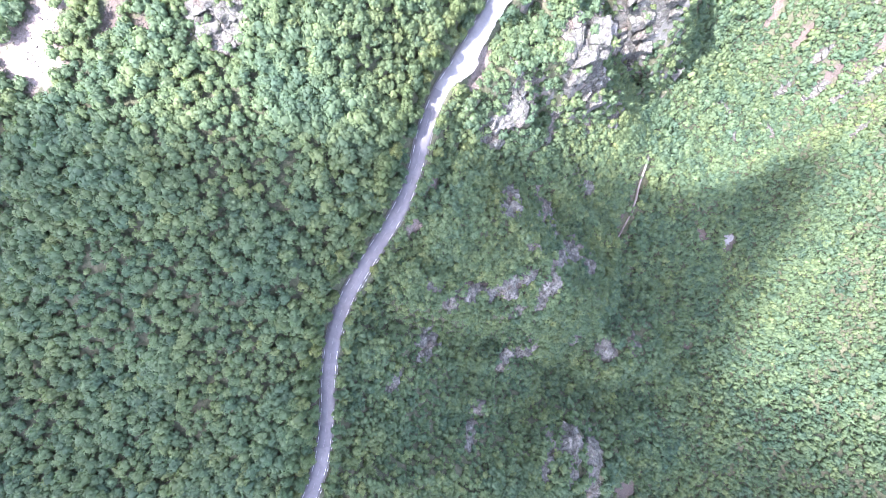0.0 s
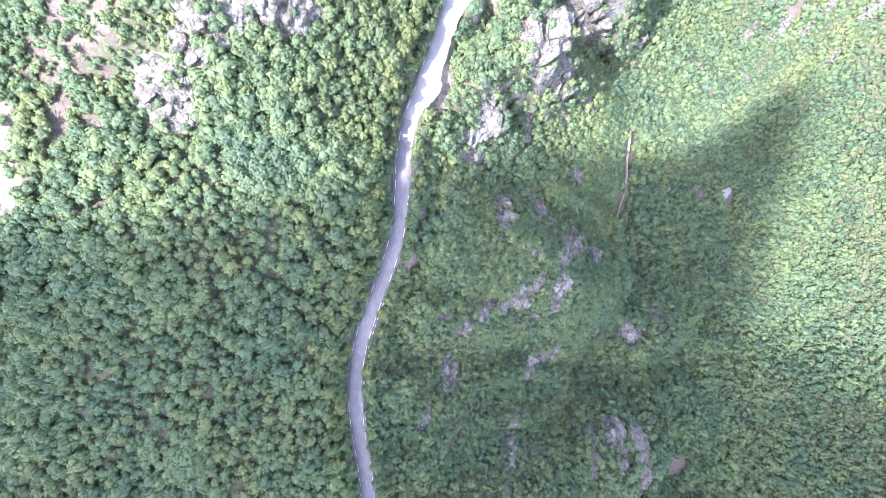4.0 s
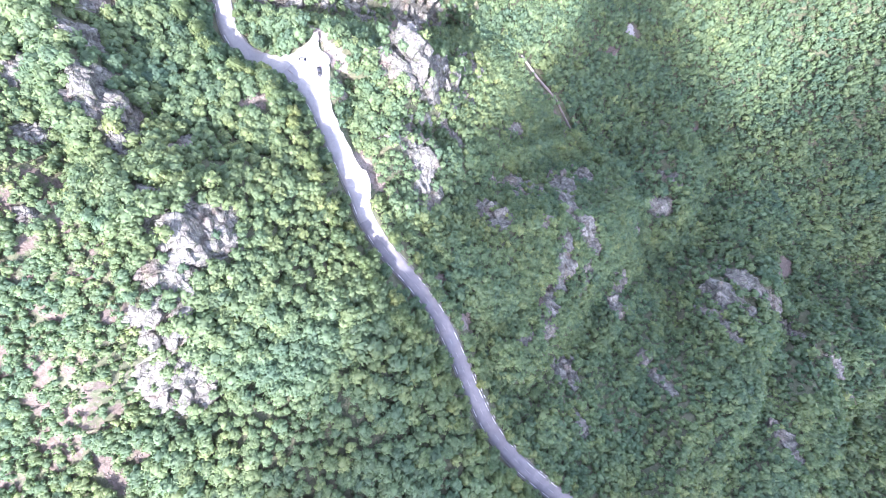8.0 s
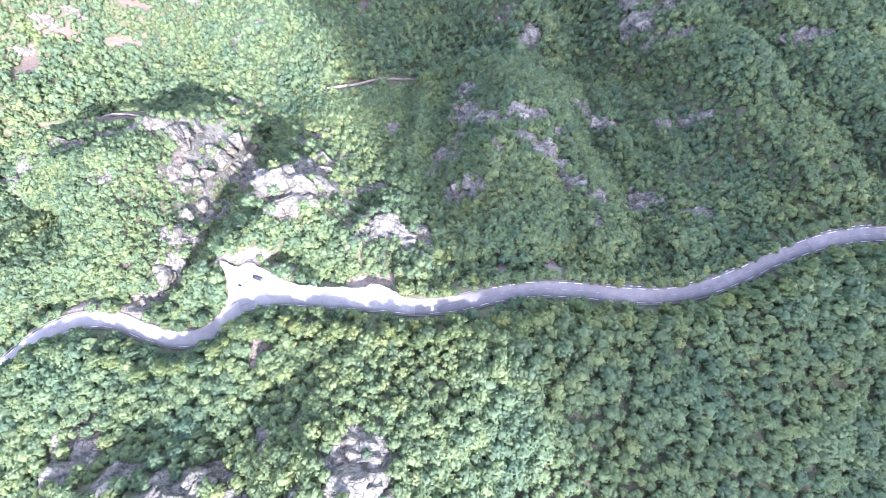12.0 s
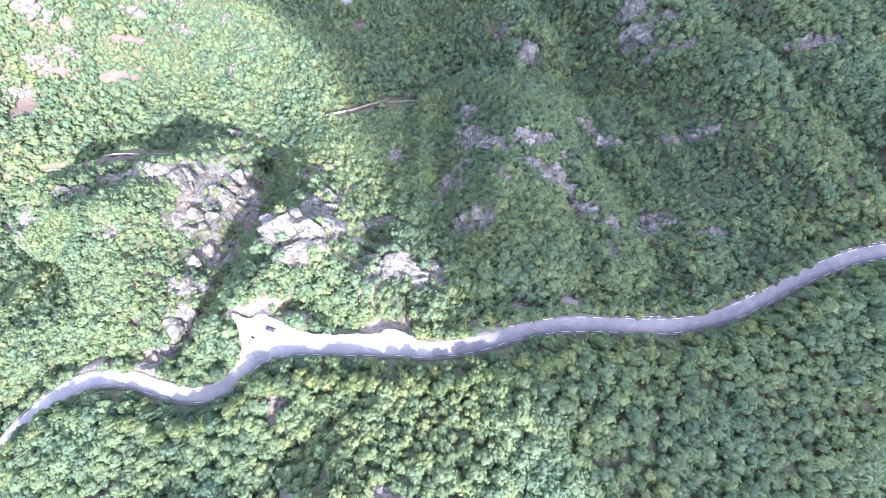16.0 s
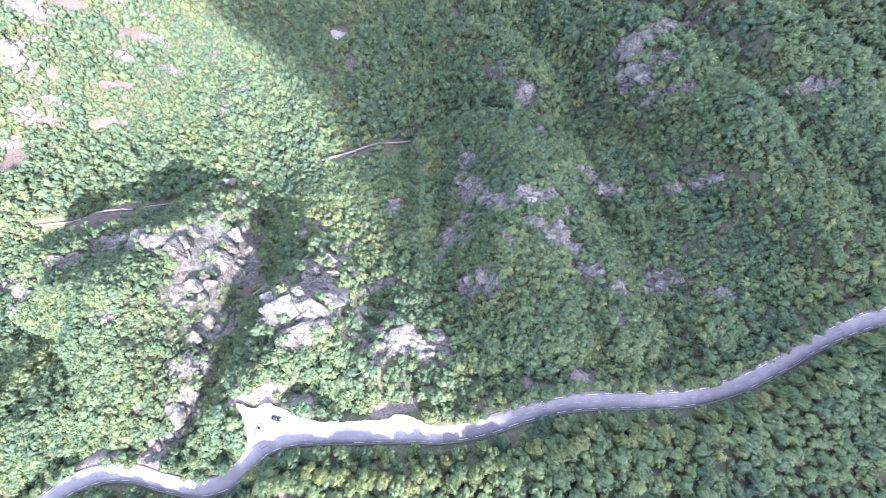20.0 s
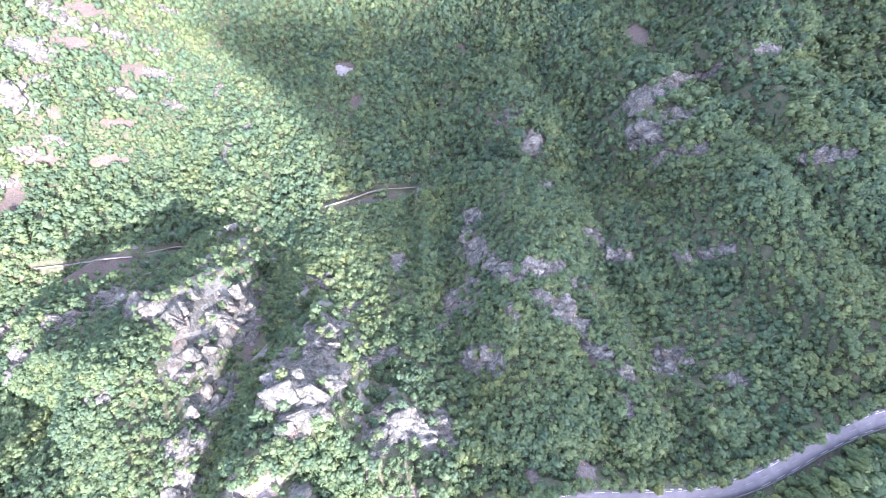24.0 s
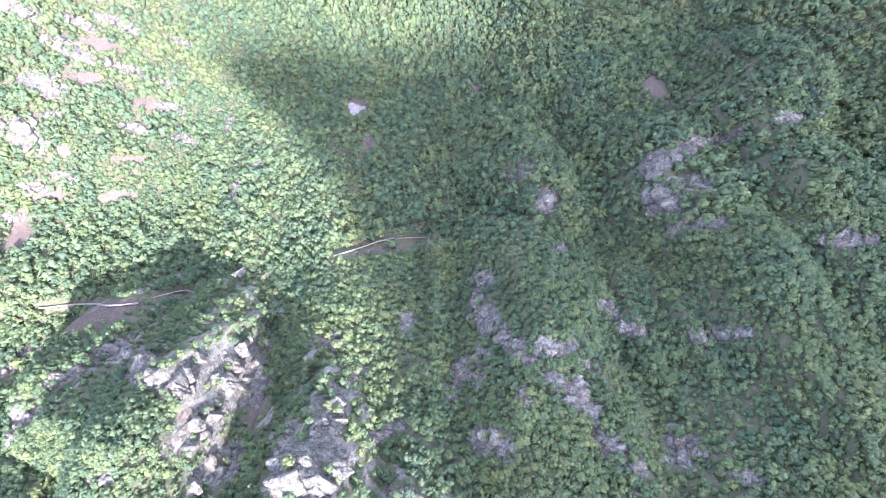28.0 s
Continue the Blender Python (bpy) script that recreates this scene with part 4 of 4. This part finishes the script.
for n, ((px, py, size, _), pz) in enumerate(zip(spots, land(spots[:, 0], spots[:, 1]))):
    m = pose(px, py, float(pz), 0, 0, 360 * r.random())
    ob = models[n] if n < len(models) else copy_thing(models[int(r.integers(len(models)))], m)
    tall = (1.0 if py > road_side(px) else 1.5) + 0.7 * r.random()
    ob.matrix_basis = m @ Matrix.Diagonal((size, size, size * tall, 1))
    tagged(ob, "leafy green broad-leaved tree at the edge of the road", "tree", "trees along the road")


# ---- the cloud that shades the east ----
def cloud(altitude):
    """One broad flat-based cloud; its west rim lies where the edge of the shade comes from."""
    g = Graph("cloud_vapour")
    white, clear, mixed = g.node("BsdfTranslucent"), g.node("BsdfTransparent"), g.node("MixShader")
    white.inputs["Color"].default_value = (0.9, 0.9, 0.9, 1)
    g.link(g.attribute("body"), mixed.inputs["Fac"])
    g.link(clear.outputs["BSDF"], mixed.inputs[1])
    g.link(white.outputs["BSDF"], mixed.inputs[2])
    g.link(mixed.outputs["Shader"], g.tree.nodes["Material Output"].inputs["Surface"])
    rows, cols = 80, 44
    shift = SUN_FROM.xy * (altitude / SUN_FROM.z)
    top, under, density = [], [], []
    across = Vector((0.87, 0.49))
    for i in range(rows):
        for j in range(cols):
            u, v = i / (rows - 1), j / (cols - 1)
            fore = -460 + 1120 * u
            edge = Vector((float(np.interp(fore, [-460, -121, -15, 50, 85, 163, 267, 660], [250, 129, 96, 86, 74, 16, -48, -290])), fore))
            wobble = 26 * noise.noise(Vector((u * 9, 2.2, 0))) * (1 - v)
            p = edge + across * (v * 620 * (0.35 + 0.65 * math.sin(math.pi * min(1, u * 1.02))) ** 0.5 + wobble) + shift
            swell = (math.sin(math.pi * u) * math.sin(math.pi * min(1, v + 0.004))) ** 0.35
            h = 70 * swell * (1 + 0.7 * noise.fractal(Vector((p.x, p.y, 0)) / 90, 1.0, 2.0, 4))
            top.append((p.x, p.y, altitude + max(h, 0)))
            ground_y = p.y - shift.y
            gone = smooth_step(180, 224, ground_y + 0.2 * (p.x - shift.x) + 22 * noise.noise(Vector((p.x, p.y, 4)) / 45)) * smooth_step(320, 250, p.x - shift.x)
            ground_x = p.x - shift.x
            thin = 0.16 * smooth_step(70, 20, abs(ground_y - 8)) * smooth_step(75, 35, abs(ground_x - 142))
            density.append((1 - 0.92 * float(gone)) * (1 - float(thin)) * (0.59 + 0.28 * min(1, v * 620 / 45) + 0.1 * noise.noise(Vector((p.x, p.y, 0)) / 60)))
            under.append((p.x, p.y, altitude - 0.2 * h))
    index = np.arange(rows * cols).reshape(rows, cols)
    quads = np.stack([index[:-1, :-1], index[:-1, 1:], index[1:, 1:], index[1:, :-1]], -1).reshape(-1, 4)
    faces = np.concatenate([quads, quads[:, ::-1] + rows * cols])
    mesh = numpy_mesh("cloud", np.array(top + under), faces)
    value_per_point(mesh, "body", np.array(density + density))
    ob = mesh_part("cloud", mesh, g.material, smooth=True)
    return tagged(ob, "broad white cumulus cloud high over the gorge", "cloud", kind="structure")


cloud(1500.0)


# ---- road lines, walls and blocks ----
def stretch(start, length):
    """The road's centre line from a distance along it, for a length, and its left-hand normals."""
    s = np.linspace(start, start + length, max(2, int(length / 1.3) + 1))
    line = np.stack([np.interp(s, RUN, FINE[:, n]) for n in range(3)], 1)
    ahead = np.stack([np.interp(s + 0.3, RUN, FINE[:, n]) - np.interp(s - 0.3, RUN, FINE[:, n]) for n in range(2)], 1)
    ahead /= np.linalg.norm(ahead, axis=1)[:, None]
    return line, np.stack([-ahead[:, 1], ahead[:, 0]], 1), ahead


RUN = np.r_[0, np.cumsum(np.linalg.norm(np.diff(FINE, axis=0), axis=1))]
START, END = float(np.interp(-125, FINE[:, 0], RUN)), float(np.interp(345, FINE[:, 0], RUN))
SEAM_RUN = float(np.interp(SEAM_X, FINE[:, 0], RUN))


def painted(name, start, length, offset, width, lift, material=PAINT):
    line, left, _ = stretch(start, length)
    a, b = line.copy(), line.copy()
    a[:, :2] += left * (offset + width / 2)
    b[:, :2] += left * (offset - width / 2)
    verts = np.concatenate([a, b])
    verts[:, 2] += lift
    n = len(a)
    k = np.arange(n - 1)
    return mesh_part(name, numpy_mesh(name, verts, np.stack([k, k + n, k + n + 1, k + 1], 1)), material)


road = bpy.data.objects["road"]
worn = bpy.data.objects["road_worn"]
s = START
r = np.random.default_rng(21)
while s < END - 8:
    owner = road if s > SEAM_RUN + 1 else worn
    x_here = float(np.interp(s, RUN, FINE[:, 0]))
    for offset in (2.95, -2.95):
        if r.random() > 0.1 and not (offset > 0 and -18 < x_here < 66):
            painted("edge_line", s + r.random() * 0.4, 4.0, offset, 0.17, 0.055).parent = owner
    if owner is road:
        painted("centre_line", s + 1.5, 3.0, 0.0, 0.12, 0.115, FADED_PAINT).parent = owner
    s += 6.9


def low_wall(name, a, b, offset, width, height, material, label, base=-0.7):
    """A low wall that runs along the road, with a slightly uneven top."""
    line, left, _ = stretch(a, b - a)
    r = np.random.default_rng(int(abs(a) * 10))
    top = height * (1 + 0.12 * r.normal(size=len(line)))
    rows = []
    for side, h in ((0.5, None), (0.5, 1), (-0.5, 1), (-0.5, None)):
        p = line.copy()
        p[:, :2] += left * (offset + side * width)
        p[:, 2] += top if h else base
        rows.append(p)
    verts = np.stack(rows, 1).reshape(-1, 3)
    grid = np.arange(len(verts)).reshape(-1, 4)
    faces = np.stack([grid[:-1, 1:], grid[:-1, :-1], grid[1:, :-1], grid[1:, 1:]], -1).reshape(-1, 4)
    return tagged(mesh_part(name, numpy_mesh(name, verts, faces), material), label, "wall", kind="structure")


low_wall("road_wall_south", START, END, -3.75, 0.45, 0.3, DARK_STONE, "low dark stone gutter wall along the road")
low_wall("road_wall_north", SEAM_RUN + 14, END, 3.85, 0.4, 0.22, DARK_STONE, "low dark stone kerb wall on the gorge side")
low_wall("road_wall_west", START, float(np.interp(-14, FINE[:, 0], RUN)), 3.85, 0.4, 0.3, DARK_STONE, "low dark stone kerb wall on the gorge side")

bm = bmesh.new()
box(bm, (1.3, 0.4, 0.7), (0, 0, 0.3), 0, 0.06)
block_mesh = bpy.data.meshes.new("parapet_block")
bm.to_mesh(block_mesh)
bm.free()
block_mesh.materials.append(plain_material("whitewashed_stone", (0.36, 0.35, 0.335), 0.85, wear=0.3))
s = float(np.interp(150, FINE[:, 0], RUN))
while s < END - 3:
    line, left, ahead = stretch(s, 1.0)
    p = line[0, :2] + left[0] * 4.0
    ob = new("parapet_block", block_mesh)
    ob.matrix_world = pose(p[0], p[1], line[0, 2] + 0.12, 0, 0, math.degrees(math.atan2(ahead[0, 1], ahead[0, 0])))
    tagged(ob, "whitewashed stone parapet block on the kerb wall", "parapet block", "parapet blocks along the road")
    s += 3.45 if r.random() > 0.3 else 10.35


def rubble_wall(points, width, height, label, material=STONE):
    """A dry-stone wall over the ground, its courses uneven."""
    line = curve([(x, y, 0) for x, y in points], 1.2)
    r = np.random.default_rng(int(abs(points[0][0])))
    line[:, 2] = land(line[:, 0], line[:, 1])
    line[:, 2] = np.convolve(np.pad(line[:, 2], 4, "edge"), np.ones(9) / 9, "valid")
    ahead = np.gradient(line[:, :2], axis=0)
    ahead /= np.linalg.norm(ahead, axis=1)[:, None]
    left = np.stack([-ahead[:, 1], ahead[:, 0]], 1)
    rows = []
    for side, up in ((0.6, -2.5), (0.5, height), (-0.5, height), (-0.6, -2.5)):
        p = line.copy()
        p[:, :2] += left * (side * width * (1 + 0.25 * r.normal(size=len(line))))[:, None]
        p[:, 2] += up + (0.25 * r.normal(size=len(line)) if up > 0 else 0)
        rows.append(p)
    verts = np.stack(rows, 1).reshape(-1, 3)
    grid = np.arange(len(verts)).reshape(-1, 4)
    faces = np.stack([grid[:-1, 1:], grid[:-1, :-1], grid[1:, :-1], grid[1:, 1:]], -1).reshape(-1, 4)
    return tagged(mesh_part("dry_stone_wall", numpy_mesh("dry_stone_wall", verts, faces), material), label, "wall")


PALE_STONE = plain_material("pale_rubble", (0.2, 0.178, 0.16), 0.9, wear=0.4)
rubble_wall(TERRACE_WALLS[0], 0.8, 3.4, "long pale dry-stone terrace wall in the woods", PALE_STONE)
rubble_wall(TERRACE_WALLS[1], 0.5, 3.0, "broken end of a pale terrace wall", PALE_STONE)
rubble_wall(TERRACE_WALLS[2], 1.0, 2.2, "dry-stone wall along the abandoned terrace field", PALE_STONE)
rubble_wall(TERRACE_WALLS[3], 0.8, 2.0, "dry-stone wall above the gorge woods", PALE_STONE)


# ---- parked cars ----
GLASS = plain_material("tinted_car_glass", (0.02, 0.022, 0.026), 0.08, wear=0.0)
RUBBER = plain_material("tyre_rubber", (0.025, 0.025, 0.025), 0.85)
STEEL = plain_material("wheel_steel", (0.5, 0.5, 0.52), 0.35, 0.9)
LAMP = plain_material("headlight_lens", (0.75, 0.76, 0.78), 0.15)
TAIL = plain_material("tail_light_lens", (0.35, 0.02, 0.02), 0.2)
TRIM = plain_material("black_plastic", (0.03, 0.03, 0.03), 0.6)


def loft(bm, sections):
    """Skin through sections of (x, half width, low z, high z), with rounded shoulders."""
    rings = []
    for x, w, lo, hi in sections:
        h = hi - lo
        ring = [(-w * 0.92, lo), (-w, lo + 0.3 * h), (-w * 0.97, lo + 0.72 * h), (-w * 0.82, hi), (0, hi + 0.03), (w * 0.82, hi), (w * 0.97, lo + 0.72 * h), (w, lo + 0.3 * h), (w * 0.92, lo)]
        rings.append([bm.verts.new((x, y, z)) for y, z in ring])
    for a, b in zip(rings, rings[1:]):
        for n in range(len(a)):
            m = (n + 1) % len(a)
            bm.faces.new((a[n], b[n], b[m], a[m]))
    bm.faces.new(rings[0])
    bm.faces.new(rings[-1][::-1])
    bmesh.ops.recalc_face_normals(bm, faces=bm.faces[:])


def quad_part(name, corners, material, parent, label=""):
    bm = bmesh.new()
    front = [bm.verts.new(c) for c in corners]
    bm.faces.new(front)
    bmesh.ops.solidify(bm, geom=bm.faces[:], thickness=0.02)
    return part(name, bm, material, parent, label)


def car(paint, label, m):
    base = new("car")
    bm = bmesh.new()
    loft(bm, [(-2.1, 0.70, 0.42, 0.82), (-1.98, 0.82, 0.3, 0.98), (-1.2, 0.87, 0.24, 1.0), (0, 0.88, 0.22, 0.97), (1.1, 0.87, 0.24, 0.93), (1.85, 0.82, 0.28, 0.8), (2.12, 0.66, 0.38, 0.66)])
    body = part("body", bm, paint, base, smooth=True)
    bm = bmesh.new()
    loft(bm, [(-1.85, 0.70, 0.92, 1.0), (-1.35, 0.70, 0.92, 1.42), (-0.4, 0.70, 0.92, 1.49), (0.25, 0.69, 0.92, 1.46), (1.15, 0.72, 0.9, 0.97)])
    part("cabin", bm, paint, base, smooth=True)
    quad_part("windscreen", [(1.16, -0.6, 1.03), (1.16, 0.6, 1.03), (0.38, 0.54, 1.53), (0.38, -0.54, 1.53)], GLASS, base, "dark tinted glass")
    quad_part("rear_window", [(-1.93, 0.56, 1.06), (-1.93, -0.56, 1.06), (-1.44, -0.5, 1.5), (-1.44, 0.5, 1.5)], GLASS, base, "dark tinted glass")
    for side in (1, -1):
        for a, b, c, d in ((0.85, 0.3, 0.22, -0.38), (-0.45, -0.45, -1.25, -1.55)):
            quad_part("side_window", [(a, side * 0.78, 1.0), (b, side * 0.68, 1.42), (c, side * 0.68, 1.44), (d, side * 0.78, 1.0)], GLASS, base, "dark tinted glass")
        bm = bmesh.new()
        box(bm, (0.14, 0.2, 0.13), (0.72, side * 0.92, 1.0), 0, 0.03)
        part("wing_mirror", bm, TRIM, base)
        bm = bmesh.new()
        box(bm, (0.16, 0.34, 0.14), (1.98, side * 0.56, 0.68), side * -18, 0.03)
        part("headlight", bm, LAMP, base, "clear headlight lens")
        bm = bmesh.new()
        box(bm, (0.12, 0.26, 0.22), (-2.02, side * 0.62, 0.8), side * 10, 0.03)
        part("tail_light", bm, TAIL, base, "red tail light lens")
        for wx in (1.3, -1.28):
            bm = bmesh.new()
            bmesh.ops.create_cone(bm, cap_ends=True, segments=20, radius1=0.32, radius2=0.32, depth=0.22, matrix=pose(wx, side * 0.78, 0.32, 90, 0, 0))
            wheel = part("wheel", bm, RUBBER, base, "black rubber tyre")
            bm = bmesh.new()
            bmesh.ops.create_cone(bm, cap_ends=True, segments=12, radius1=0.2, radius2=0.17, depth=0.05, matrix=pose(wx, side * 0.9, 0.32, 90 * side, 0, 0))
            part("rim", bm, STEEL, wheel, "silver wheel rim")
    bm = bmesh.new()
    box(bm, (0.1, 1.5, 0.2), (2.1, 0, 0.42), 0, 0.04)
    part("bumper", bm, TRIM, base)
    base.matrix_world = m
    return tagged(base, label, "car", "cars parked in the lay-by")


car(plain_material("silver_white_paint", (0.3, 0.305, 0.31), 0.35, 0.2, 0.6, 0.03), "silver-white hatchback parked on the pale lay-by", pose(-0.3, 0.2, 0.03, 0, 0, 52))
car(plain_material("black_paint", (0.02, 0.021, 0.024), 0.25, 0.1, 0.8, 0.03), "black hatchback parked on the pale lay-by", pose(7.6, 3.1, 0.07, 0, 0, -26))

bm = bmesh.new()
bmesh.ops.create_cone(bm, cap_ends=True, segments=8, radius1=0.16, radius2=0.14, depth=2.8, matrix=pose(0, 0, 0.16, 0, 90, 0))
log_ob = part("parking_log", bm, BARK)
log_ob.matrix_world = pose(0.7, -7.4, 0.1, 0, 0, 16)
tagged(log_ob, "grey wooden log lying across the lay-by edge", "log")
